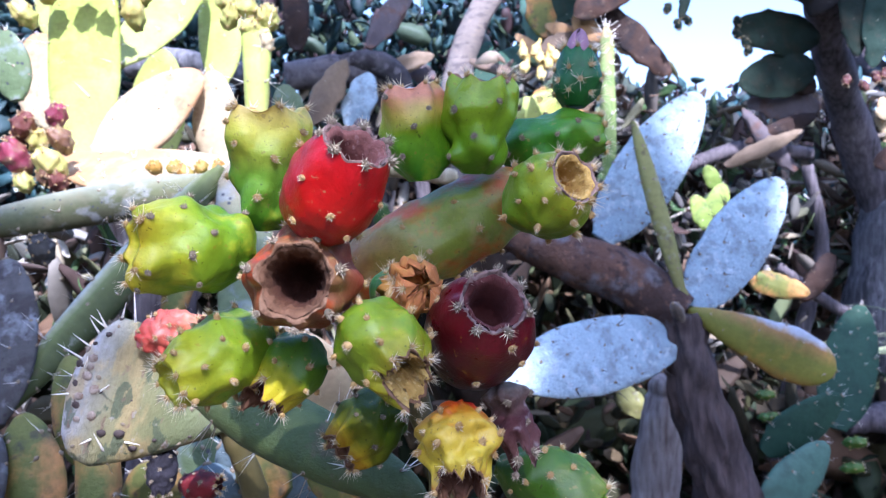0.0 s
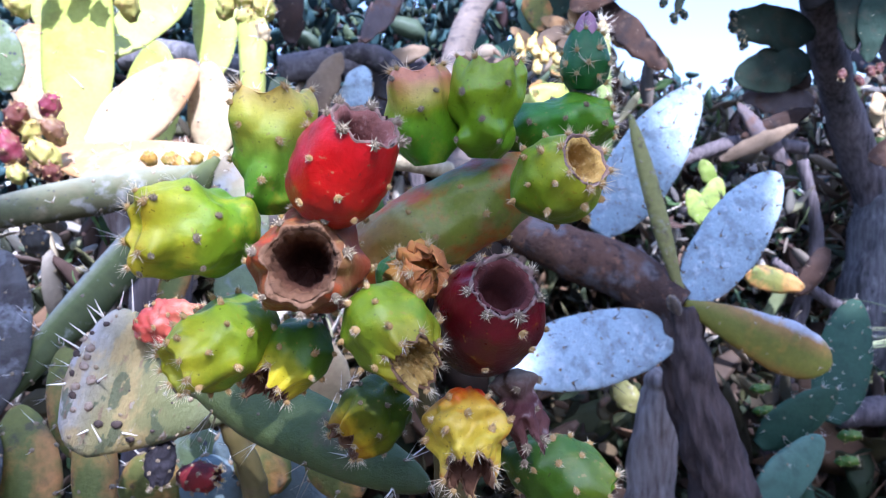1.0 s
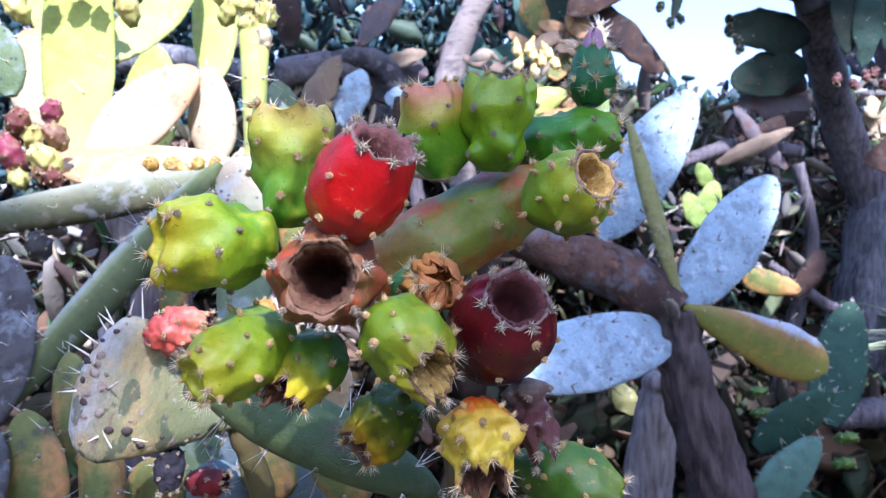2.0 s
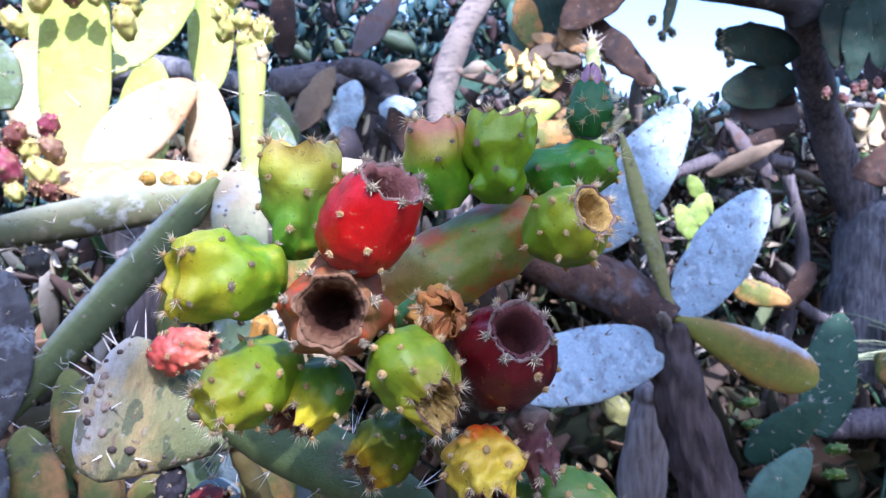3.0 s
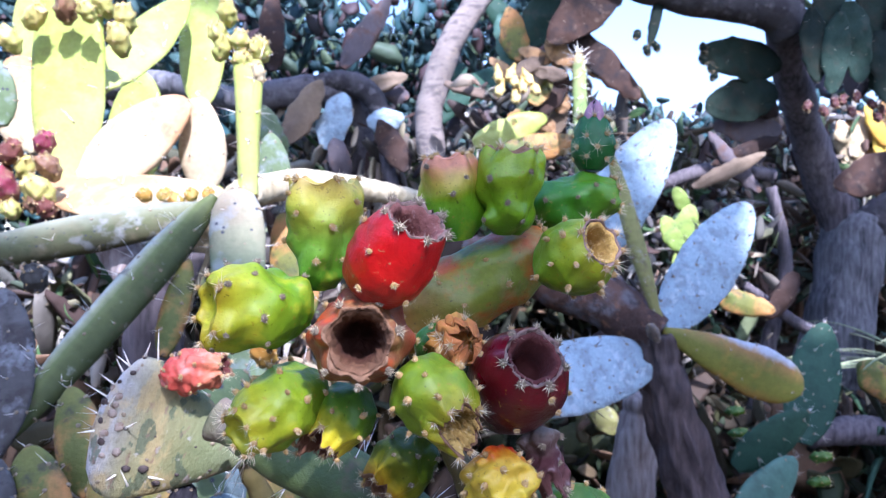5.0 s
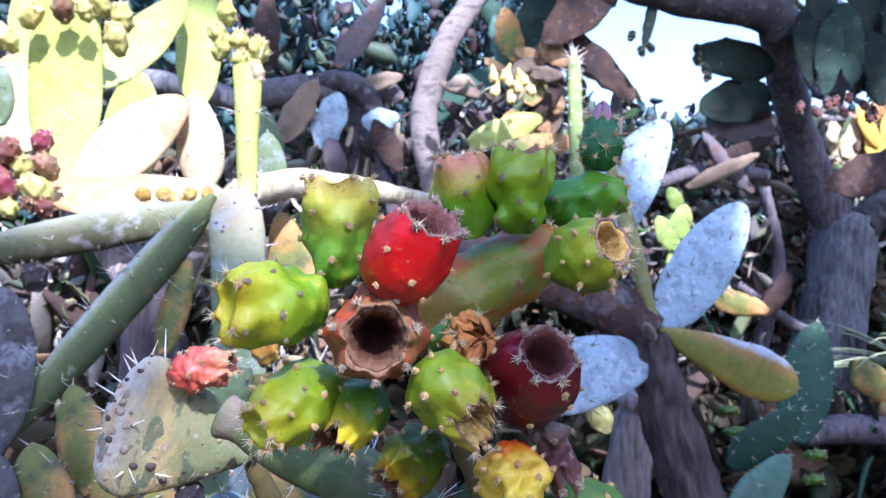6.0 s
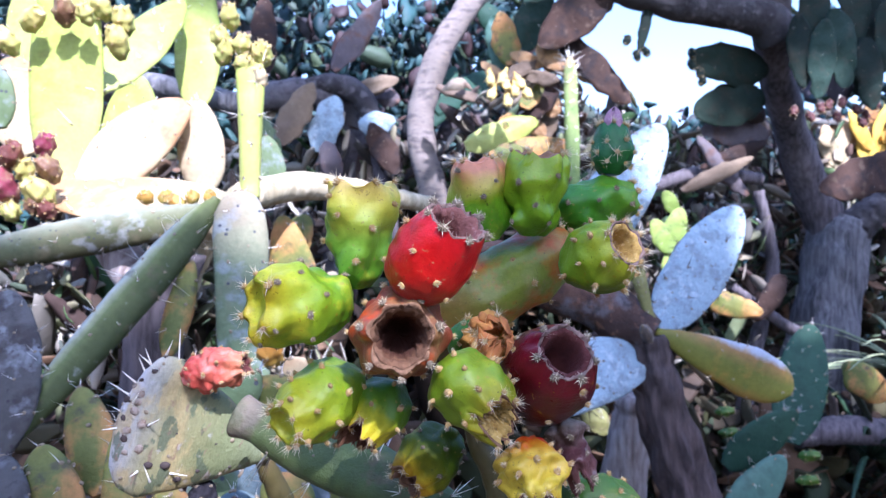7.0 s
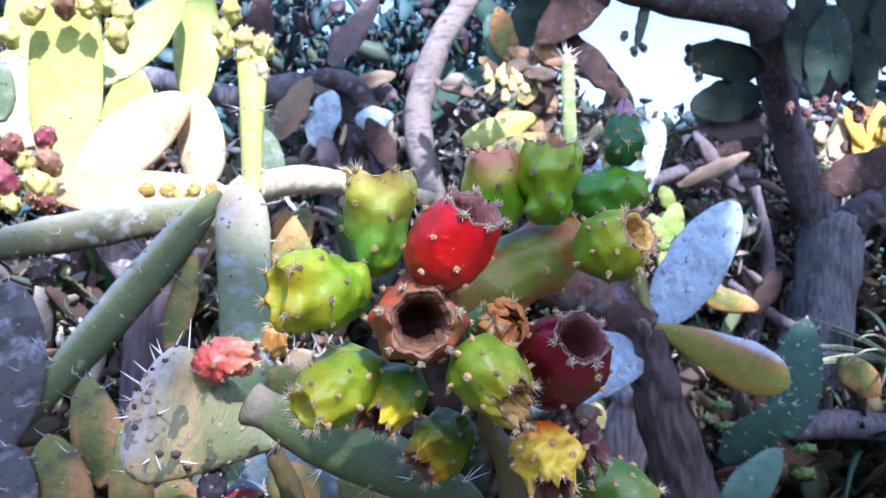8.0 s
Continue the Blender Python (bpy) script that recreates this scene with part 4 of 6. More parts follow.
GREY_PAD = organic("grey_green_pad", [(0, (0.10, 0.14, 0.055)), (0.6, (0.14, 0.17, 0.085)), (1, (0.25, 0.21, 0.13))], 0.45, 0.3, 9, mottle=[((0.26, 0.28, 0.29), 20, 0.53, 0.63, 0.5), ((0.14, 0.10, 0.06), 9, 0.55, 0.68, 0.7)], specks=((0.05, 0.05, 0.06), 40, 0.16), rough=0.75, bump=0.6, bump_scale=120)
# The upper edge is coloured pale to paint light along it.
EDGE_LIT = organic("edge_lit_pad", [(0, (0.04, 0.05, 0.016)), (0.5, (0.075, 0.09, 0.022)), (0.68, (0.12, 0.14, 0.04)), (0.8, (0.26, 0.27, 0.13)), (0.92, (0.4, 0.4, 0.3)), (1, (0.3, 0.29, 0.22))], 0.068, 0.09, 26,
                mottle=[((0.10, 0.08, 0.04), 26, 0.58, 0.68, 0.6), ((0.3, 0.3, 0.24), 40, 0.64, 0.72, 0.5)], rough=0.6, bump=0.4, bump_scale=120, axis=0)
# Gradient across the pad paints in its lit top and shaded underside.
LEDGE = organic("lit_top_pad", [(0, (0.06, 0.05, 0.02)), (0.36, (0.08, 0.085, 0.03)), (0.55, (0.15, 0.15, 0.08)), (0.85, (0.24, 0.24, 0.17)), (1, (0.34, 0.33, 0.24))], 0.105, 0.12, 22,
                mottle=[((0.3, 0.29, 0.27), 30, 0.54, 0.66, 0.5), ((0.12, 0.1, 0.05), 18, 0.54, 0.66, 0.6)], specks=((0.05, 0.05, 0.05), 50, 0.12), rough=0.75, bump=0.4, bump_scale=120, axis=0)
OLIVE = organic("olive_pad", [(0, (0.09, 0.11, 0.024)), (0.5, (0.17, 0.165, 0.034)), (1, (0.42, 0.22, 0.06))], 0.3, 0.3, 12, mottle=[((0.42, 0.2, 0.06), 11, 0.46, 0.57, 0.9), ((0.06, 0.075, 0.03), 20, 0.55, 0.65, 0.7), ((0.05, 0.045, 0.03), 45, 0.58, 0.67, 0.7)], rough=0.6, bump=0.5, bump_scale=150, each=0.15)
ASH = organic("ash_grey_pad", [(0, (0.065, 0.06, 0.05)), (1, (0.115, 0.105, 0.09))], 0.3, 0.5, 12, mottle=[((0.05, 0.04, 0.033), 14, 0.5, 0.6, 0.85), ((0.26, 0.26, 0.25), 17, 0.54, 0.64, 0.8), ((0.05, 0.04, 0.04), 60, 0.6, 0.66, 0.8)], specks=((0.05, 0.04, 0.04), 40, 0.12), rough=0.85, bump=0.6, bump_scale=120)
MAGENTA = skin_mat("magenta_skin", [(0, (0.07, 0.012, 0.02)), (1, (0.22, 0.015, 0.035))], 0.06, wander=0.5, sat=0.9, mottle=[((0.2, 0.12, 0.05), 40, 0.5, 0.62, 0.7)])
ORANGE = skin_mat("orange_skin", [(0, (0.07, 0.035, 0.02)), (1, (0.2, 0.09, 0.03))], 0.06, wander=0.5, sat=0.9, mottle=[((0.26, 0.2, 0.05), 40, 0.5, 0.62, 0.7)])
DARK_ORANGE = skin_mat("brownish_red_skin", [(0, (0.06, 0.02, 0.015)), (1, (0.14, 0.04, 0.025))], 0.06, wander=0.5, sat=1.0, rough=0.55, mottle=[((0.2, 0.12, 0.05), 40, 0.5, 0.62, 0.7)])
GOLD_FRUIT = skin_mat("golden_orange_skin", [(0, (0.1, 0.14, 0.03)), (0.5, (0.34, 0.2, 0.04)), (1, (0.44, 0.22, 0.05))], 0.045, wander=0.3, sat=1.05, rough=0.55)
# Paler fruit skin with the strong sun painted in.
SUN_FRUIT = skin_mat("sunlit_yellow_skin", [(0, (0.24, 0.27, 0.05)), (1, (0.5, 0.42, 0.11))], 0.06, wander=0.5, sat=1.0, rough=0.55, mottle=[((0.5, 0.36, 0.14), 45, 0.55, 0.66, 0.6), ((0.2, 0.26, 0.06), 60, 0.56, 0.66, 0.6)])

BLUE_GREY = organic("blue_grey_pad", [(0, (0.1, 0.14, 0.14)), (1, (0.17, 0.21, 0.21))], 0.2, 0.5, 14, mottle=[((0.28, 0.3, 0.3), 24, 0.54, 0.64, 0.7), ((0.07, 0.09, 0.05), 18, 0.54, 0.64, 0.7)], rough=0.7, bump=0.5, bump_scale=130)
thicket = thing("sunlit_cactus", (-0.588, 1.500, 0.578), "tall sunlit prickly pear with yellow-green pads", "cactus")
limb("trunk", [((-0.619, 1.600, 0.346), 0.09), ((-0.604, 1.580, 0.838), 0.07), ((-0.574, 1.550, 1.252), 0.06), ((-0.503, 1.500, 1.419), 0.05)], CORK, thicket, seed=2)
limb("branch", [((-0.554, 1.560, 1.251), 0.05), ((-0.723, 1.700, 1.425), 0.045), ((-0.874, 1.850, 1.557), 0.04)], CORK_PALE, thicket, seed=3)
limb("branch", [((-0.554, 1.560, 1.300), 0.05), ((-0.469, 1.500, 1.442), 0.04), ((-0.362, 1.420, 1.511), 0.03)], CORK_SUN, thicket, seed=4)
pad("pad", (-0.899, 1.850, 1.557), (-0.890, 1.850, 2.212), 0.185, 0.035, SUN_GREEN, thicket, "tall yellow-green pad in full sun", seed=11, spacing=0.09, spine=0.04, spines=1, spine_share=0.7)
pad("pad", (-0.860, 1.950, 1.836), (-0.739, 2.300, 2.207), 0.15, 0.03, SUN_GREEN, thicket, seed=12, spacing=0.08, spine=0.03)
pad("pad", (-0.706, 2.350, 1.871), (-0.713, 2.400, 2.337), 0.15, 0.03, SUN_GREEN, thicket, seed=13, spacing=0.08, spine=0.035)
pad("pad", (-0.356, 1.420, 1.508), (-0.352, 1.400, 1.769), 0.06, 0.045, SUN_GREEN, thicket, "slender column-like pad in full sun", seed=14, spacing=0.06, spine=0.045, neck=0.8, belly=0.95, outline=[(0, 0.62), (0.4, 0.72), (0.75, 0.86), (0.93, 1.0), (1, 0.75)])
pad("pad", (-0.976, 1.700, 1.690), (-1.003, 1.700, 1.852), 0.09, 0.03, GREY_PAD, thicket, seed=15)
pad("pad", (-0.808, 1.740, 1.570), (-0.558, 1.720, 1.757), 0.185, 0.05, SUN_PINK, thicket, "pinkish pad painted pale as in full sun", seed=16, spacing=0.1, face=(0, -1, 0.5))
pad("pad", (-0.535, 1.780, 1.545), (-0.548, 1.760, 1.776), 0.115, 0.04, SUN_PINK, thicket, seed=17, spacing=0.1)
pad("pad", (-0.415, 1.500, 1.492), (-0.923, 1.720, 1.555), 0.2, 0.03, SUN_PINK, thicket, "flat-lying pad painted pale as in the sun", face=(0.1, -0.6, 0.8), seed=18)
pad("pad", (-0.420, 1.460, 1.484), (-0.860, 1.240, 1.373), 0.088, 0.05, LEDGE, thicket, "long grey-green pad lying almost flat", face=(0.05, -0.8, 0.6), seed=19, spacing=0.06, spine=0.02)
pad("pad", (-0.410, 1.370, 1.495), (-0.656, 1.060, 1.092), 0.07, 0.045, EDGE_LIT, thicket, "long dark green pad with light painted along its edge", face=(0.2, -1, 0.1), seed=20, spacing=0.06, spine=0.045, spines=2, belly=0.75)
pad("pad", (-0.319, 1.200, 1.088), (-0.362, 1.350, 1.515), 0.1, 0.035, GREY_PAD, thicket, "upright grey-green pad with pale blotches", face=(0.2, -1, 0), seed=21, spacing=0.06, spine=0.03, spines=1, outline=[(0, 0.8), (0.5, 0.92), (0.82, 1.0), (0.91, 0.88), (0.97, 0.6), (1, 0.15)])
limb("branch", [((-1.167, 2.750, 2.022), 0.04), ((-0.968, 2.700, 2.034), 0.045), ((-0.624, 2.600, 1.945), 0.04)], CORK_GREY, thicket, "grey woody branch in the shade", seed=5)
limb("branch", [((-0.366, 1.440, 1.513), 0.028), ((-0.272, 1.600, 1.551), 0.03), ((-0.153, 1.750, 1.552), 0.028), ((0.023, 1.950, 1.539), 0.022)], CORK_SUN, thicket, "branch painted pale as if catching the sun", seed=22)
pad("pad", (-0.336, 1.700, 1.373), (-0.279, 1.720, 1.494), 0.08, 0.03, OLIVE, thicket, seed=23)
for b, t, w, mt, sd in (((-0.643, 1.050, 1.095), (-0.708, 1.200, 1.334), 0.13, ASH, 24), ((-0.464, 0.850, 1.009), (-0.511, 0.900, 1.151), 0.085, OLIVE, 25), ((-0.456, 0.950, 1.072), (-0.506, 1.000, 1.206), 0.07, OLIVE, 26),
                        ((-0.370, 0.800, 1.026), (-0.397, 0.850, 1.181), 0.05, OLIVE, 27), ((-0.511, 0.800, 1.031), (-0.558, 0.900, 1.138), 0.075, ASH, 28), ((-0.464, 1.250, 1.215), (-0.434, 1.300, 1.382), 0.05, OLIVE, 29),
                        ((-0.271, 1.600, 1.247), (-0.322, 1.600, 1.485), 0.1, OLIVE, 30), ((-0.137, 0.840, 1.051), (-0.253, 0.840, 1.128), 0.11, BLUE_GREY, 31), ((-0.242, 0.800, 1.055), (-0.254, 0.800, 1.119), 0.07, BLUE_GREY, 46), ((-0.287, 0.950, 0.993), (-0.317, 0.950, 1.114), 0.1, GREY_PAD, 33), ((-0.219, 1.000, 0.981), (-0.156, 1.000, 1.114), 0.08, ASH, 34), ((-0.340, 0.900, 1.021), (-0.362, 0.900, 1.092), 0.08, OLIVE, 35), ((-0.169, 1.200, 1.086), (-0.232, 1.100, 1.231), 0.1, SUN_PINK, 32), ((-0.278, 0.820, 1.199), (-0.233, 0.840, 1.248), 0.05, GREY_PAD, 36), ((-0.256, 0.860, 1.205), (-0.186, 0.840, 1.231), 0.05, OLIVE, 37), ((-0.166, 0.780, 1.092), (-0.219, 0.800, 1.131), 0.06, OLIVE, 38),
                        ((-0.078, 0.750, 1.099), (-0.140, 0.760, 1.128), 0.05, OLIVE, 39), ((-1.179, 2.300, 1.722), (-1.265, 2.300, 2.018), 0.22, SUN_PINK, 40), ((-0.986, 2.500, 1.622), (-0.942, 2.500, 2.024), 0.2, SUN_GREEN, 41), ((-1.210, 2.400, 1.993), (-1.230, 2.400, 2.322), 0.2, SUN_GREEN, 44), ((-0.441, 2.200, 1.561), (-0.459, 2.200, 1.766), 0.1, GREY_PAD, 45)):
    pad("pad", b, t, w, 0.03, mt, thicket, seed=sd, spacing=0.05, spine=0.02, spines=1)


def small_fruit(name, at, way, length, radius, material, seed, label, category="prickly pear fruit", group="fruits in the sunlit thicket", **more):
    at, way = Vector(at), Vector(way).normalized()
    return fruit(name, at, at + way * length, radius, material, label, category, cavity=material, rim_r=0.5, depth=0.1, rows=2, around=6, knob=0.0017, seed=seed, lumps=0.002, group=group, **{"points": 0.004, **more})


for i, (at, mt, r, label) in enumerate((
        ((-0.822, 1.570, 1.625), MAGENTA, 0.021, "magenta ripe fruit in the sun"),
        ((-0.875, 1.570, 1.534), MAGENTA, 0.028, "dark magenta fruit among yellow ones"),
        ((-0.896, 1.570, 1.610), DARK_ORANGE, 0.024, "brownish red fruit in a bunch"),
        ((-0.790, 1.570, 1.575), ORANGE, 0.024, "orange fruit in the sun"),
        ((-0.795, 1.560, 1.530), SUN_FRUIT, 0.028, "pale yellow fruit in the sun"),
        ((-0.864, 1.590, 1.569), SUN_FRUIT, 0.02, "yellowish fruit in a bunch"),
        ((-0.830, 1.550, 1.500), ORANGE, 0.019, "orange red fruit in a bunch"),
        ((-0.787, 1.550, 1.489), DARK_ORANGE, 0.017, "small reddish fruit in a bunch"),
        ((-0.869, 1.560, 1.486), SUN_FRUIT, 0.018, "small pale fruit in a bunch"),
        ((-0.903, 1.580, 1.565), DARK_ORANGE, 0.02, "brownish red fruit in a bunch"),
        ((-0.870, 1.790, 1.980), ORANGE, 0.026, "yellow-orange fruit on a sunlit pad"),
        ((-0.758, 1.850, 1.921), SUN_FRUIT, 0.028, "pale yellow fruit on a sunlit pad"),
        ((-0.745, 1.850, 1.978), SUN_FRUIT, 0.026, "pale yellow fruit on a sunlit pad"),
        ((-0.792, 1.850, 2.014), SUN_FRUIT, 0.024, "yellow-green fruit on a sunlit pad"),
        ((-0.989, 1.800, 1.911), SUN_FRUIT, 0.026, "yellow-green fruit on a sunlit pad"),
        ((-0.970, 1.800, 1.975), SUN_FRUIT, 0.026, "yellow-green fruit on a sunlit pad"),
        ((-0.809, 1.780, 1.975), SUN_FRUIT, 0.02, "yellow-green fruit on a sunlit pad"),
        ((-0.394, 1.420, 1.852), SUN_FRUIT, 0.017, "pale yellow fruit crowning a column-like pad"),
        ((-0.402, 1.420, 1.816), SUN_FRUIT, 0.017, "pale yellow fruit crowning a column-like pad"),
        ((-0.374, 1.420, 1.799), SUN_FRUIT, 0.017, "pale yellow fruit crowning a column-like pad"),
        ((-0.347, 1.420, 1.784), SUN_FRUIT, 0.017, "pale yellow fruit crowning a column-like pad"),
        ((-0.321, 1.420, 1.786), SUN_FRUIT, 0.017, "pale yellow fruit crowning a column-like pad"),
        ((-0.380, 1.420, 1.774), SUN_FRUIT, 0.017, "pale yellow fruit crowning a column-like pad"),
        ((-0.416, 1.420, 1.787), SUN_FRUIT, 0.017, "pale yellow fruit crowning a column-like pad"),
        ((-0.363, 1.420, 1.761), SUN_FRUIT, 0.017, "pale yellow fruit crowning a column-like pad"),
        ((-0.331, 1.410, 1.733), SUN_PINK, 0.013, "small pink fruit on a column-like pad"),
        ((-0.833, 2.020, 1.726), ORANGE, 0.022, "small orange fruit among pads painted sunlit"),
        ((-0.579, 2.020, 1.626), SUN_FRUIT, 0.022, "small orange fruit among pads painted sunlit"),
        ((-0.559, 2.020, 1.576), SUN_FRUIT, 0.022, "small orange fruit among pads painted sunlit"),
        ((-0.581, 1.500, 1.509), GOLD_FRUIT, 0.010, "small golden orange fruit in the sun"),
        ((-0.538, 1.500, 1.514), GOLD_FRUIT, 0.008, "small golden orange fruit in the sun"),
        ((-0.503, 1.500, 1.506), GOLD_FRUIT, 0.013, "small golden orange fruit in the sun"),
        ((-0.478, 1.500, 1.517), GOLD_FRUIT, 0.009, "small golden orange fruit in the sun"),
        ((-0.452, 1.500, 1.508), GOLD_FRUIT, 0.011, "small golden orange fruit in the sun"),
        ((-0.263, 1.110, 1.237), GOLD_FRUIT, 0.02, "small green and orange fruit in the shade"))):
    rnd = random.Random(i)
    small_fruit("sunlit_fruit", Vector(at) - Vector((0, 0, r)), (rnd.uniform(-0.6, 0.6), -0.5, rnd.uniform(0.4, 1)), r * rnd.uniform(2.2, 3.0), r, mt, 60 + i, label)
small_fruit("dried_fruit", (-0.694, 1.300, 1.326), (0, -0.6, 0.8), 0.05, 0.022, ASH, 90, "shrivelled grey dried fruit in the shade", group="")

# ---- the woody cactus with felted pads ----
FELTED = organic("felted_white_pad", [(0, (0.28, 0.36, 0.40)), (1, (0.37, 0.46, 0.49))], 0.4, 0.6, 14, mottle=[((0.21, 0.25, 0.26), 24, 0.5, 0.62, 0.7), ((0.2, 0.16, 0.13), 95, 0.62, 0.68, 0.6), ((0.5, 0.56, 0.57), 40, 0.56, 0.66, 0.6)], specks=((0.09, 0.08, 0.08), 30, 0.07), rough=0.95, bump=1.0, bump_scale=110)
GOLD_EDGED = organic("felt_edged_pad", [(0, (0.42, 0.44, 0.46)), (0.12, (0.36, 0.36, 0.36)), (0.21, (0.26, 0.15, 0.045)), (0.45, (0.15, 0.155, 0.022)), (0.75, (0.19, 0.18, 0.024)), (1, (0.3, 0.15, 0.03))], 0.14, 0.07, 40,
                     mottle=[((0.4, 0.22, 0.04), 14, 0.56, 0.68, 0.6), ((0.12, 0.15, 0.03), 22, 0.58, 0.68, 0.5)], rough=0.6, bump=0.4, bump_scale=130, axis=0)
STRAW = organic("olive_straw_pad", [(0, (0.2, 0.19, 0.06)), (1, (0.26, 0.25, 0.08))], 0.4, 0.5, 14, mottle=[((0.12, 0.09, 0.06), 30, 0.56, 0.66, 0.7), ((0.34, 0.32, 0.26), 26, 0.58, 0.68, 0.6)], rough=0.7, bump_scale=150)
TEAL = organic("blue_green_pad", [(0, (0.022, 0.058, 0.034)), (1, (0.034, 0.08, 0.045))], 0.3, 0.4, 12, mottle=[((0.02, 0.05, 0.03), 18, 0.5, 0.62, 0.7)], rough=0.65, bump=0.4, bump_scale=90, each=0.3, sheen=0.25)
TEAL_PALE = organic("pale_blue_green_pad", [(0, (0.065, 0.13, 0.09)), (1, (0.1, 0.18, 0.125))], 0.3, 0.4, 12, mottle=[((0.05, 0.09, 0.06), 22, 0.5, 0.64, 0.7)], rough=0.5, bump_scale=150)
BROWN_PAD = organic("brown_dead_pad", [(0, (0.024, 0.014, 0.01)), (1, (0.062, 0.034, 0.022))], 0.3, 0.6, 8, mottle=[((0.02, 0.016, 0.016), 12, 0.5, 0.62, 0.8), ((0.13, 0.09, 0.06), 20, 0.58, 0.68, 0.7)], rough=0.8, bump=0.5, bump_scale=90, each=0.4)
LILAC = organic("mauve_pad", [(0, (0.08, 0.065, 0.065)), (1, (0.14, 0.115, 0.115))], 0.3, 0.5, 8, mottle=[((0.14, 0.07, 0.04), 9, 0.52, 0.62, 0.7)], rough=0.85, bump=0.5, bump_scale=90, each=0.3)

woody = thing("felted_cactus", ((0.801, 2.000, 0.361)), "old woody prickly pear with white felted pads on a brown trunk", "cactus")
limb("trunk", [((0.82, 2.0, -0.05), 0.12), ((0.783, 2.000, 0.559), 0.084), ((0.721, 1.980, 0.808), 0.075), ((0.647, 1.940, 1.026), 0.064), ((0.609, 1.920, 1.183), 0.052)], CORK_WARM, woody, "dark brown fissured trunk", seed=12, lump=0.07, crack=0.2, n=70, sides=44)
limb("branch", [((0.619, 1.930, 1.175), 0.06), ((0.504, 1.970, 1.261), 0.072), ((0.360, 2.000, 1.321), 0.07), ((0.228, 2.050, 1.383), 0.055), ((0.122, 2.100, 1.416), 0.04)], RUST_BARK, woody, "brown corky branch", seed=13, crack=0.07)
pad("pad", (0.629, 1.920, 1.126), (0.142, 1.740, 1.049), 0.19, 0.035, FELTED, woody, "white felted pad", face=(0.05, -1, 0.3), seed=41, spacing=0.05, spine=0.034, spine_material=SPINE_DARK, cushion=0.0042, spines=2, belly=1.0, ns=30, nt_=36)
pad("pad", (0.644, 1.930, 1.197), (0.939, 2.050, 1.542), 0.18, 0.035, FELTED, woody, "white felted pad", seed=42, spacing=0.05, spine=0.034, spine_material=SPINE_DARK, cushion=0.0042, belly=0.9, ns=30, nt_=36)
pad("pad", (0.454, 2.120, 1.376), (0.750, 2.160, 1.804), 0.2, 0.035, FELTED, woody, "white felted pad", seed=43, spacing=0.05, spine=0.034, spine_material=SPINE_DARK, cushion=0.0042, belly=0.85)
pad("pad", (0.632, 1.910, 1.194), (0.952, 1.800, 1.047), 0.14, 0.04, GOLD_EDGED, woody, "yellow-green pad with a grey felted upper edge", face=(-0.2, -1, -0.1), seed=44, spacing=0.06, spine=0.014, outline=[(0, 0.14), (0.15, 0.42), (0.4, 0.74), (0.7, 1.0), (0.88, 0.84), (0.96, 0.52), (1, 0.12)])
pad("pad", (0.623, 1.910, 1.206), (0.486, 1.900, 1.681), 0.047, 0.035, STRAW, woody, "narrow yellowish pad seen edge-on", seed=45, spacing=0.05, spine=0.01, belly=1.0, neck=0.7)
pad("stub", (0.604, 1.880, 1.173), (0.558, 1.800, 1.219), 0.032, 0.03, CORK_TAN, woody, seed=46, spacing=0.1, spine_share=0, neck=0.9)
limb("stem", [((0.662, 2.440, 0.218), 0.09), ((0.696, 2.430, 0.593), 0.075), ((0.730, 2.420, 0.799), 0.075), ((0.742, 2.400, 0.931), 0.06)], CORK_PALE, woody, "pale grey corky stem", seed=14, crack=0.08)

spiny = thing("blue_green_cactus", (1.218, 2.400, 0.145), "blue-green spiny prickly pear pads", "cactus")
limb("stem", [((1.2, 2.3, -0.05), 0.06), ((1.142, 2.250, 0.392), 0.05), ((1.066, 2.200, 0.664), 0.03)], TEAL, spiny, seed=15)
pad("pad", (1.326, 2.500, 0.742), (1.468, 2.600, 1.154), 0.19, 0.03, TEAL, spiny, face=(-0.2, -1, 0), seed=47, spacing=0.045, spine=0.03, spines=3, cushion=0.0042, cushion_material=FELT_GREY, spine_share=0.9)
pad("pad", (0.930, 2.150, 0.760), (1.130, 2.100, 0.936), 0.125, 0.03, TEAL, spiny, seed=48, spacing=0.045, spine=0.03, spines=3, cushion=0.0042, cushion_material=FELT_GREY, spine_share=0.9)
pad("pad", (0.855, 2.000, 0.620), (1.064, 2.050, 0.813), 0.13, 0.03, TEAL_PALE, spiny, "pale blue-green pad", seed=49, spacing=0.05, spine=0.02, spines=2)
YOUNG_SKIN = skin_mat("young_fruit_skin", [(0, (0.04, 0.08, 0.025)), (1, (0.1, 0.15, 0.04))], 0.06)
for i, at in enumerate(((1.130, 2.100, 0.800), (1.122, 2.100, 0.728), (0.974, 2.300, 0.826), (1.007, 2.400, 0.876))):
    small_fruit("young_fruit", at, (0.9, -0.2, 0.1), 0.06, 0.016, YOUNG_SKIN, 70 + i, "small green young fruit", group="young green fruits")

# Darkened pad colours with the shade under the canopy painted in.
SHADED_PAD = organic("shaded_hanging_pad", [(0, (0.008, 0.014, 0.01)), (1, (0.018, 0.03, 0.02))], 0.3, 0.5, 9, mottle=[((0.03, 0.028, 0.018), 14, 0.5, 0.64, 0.7)], rough=0.8, bump=0.5, bump_scale=60, each=0.3, sheen=0.15)
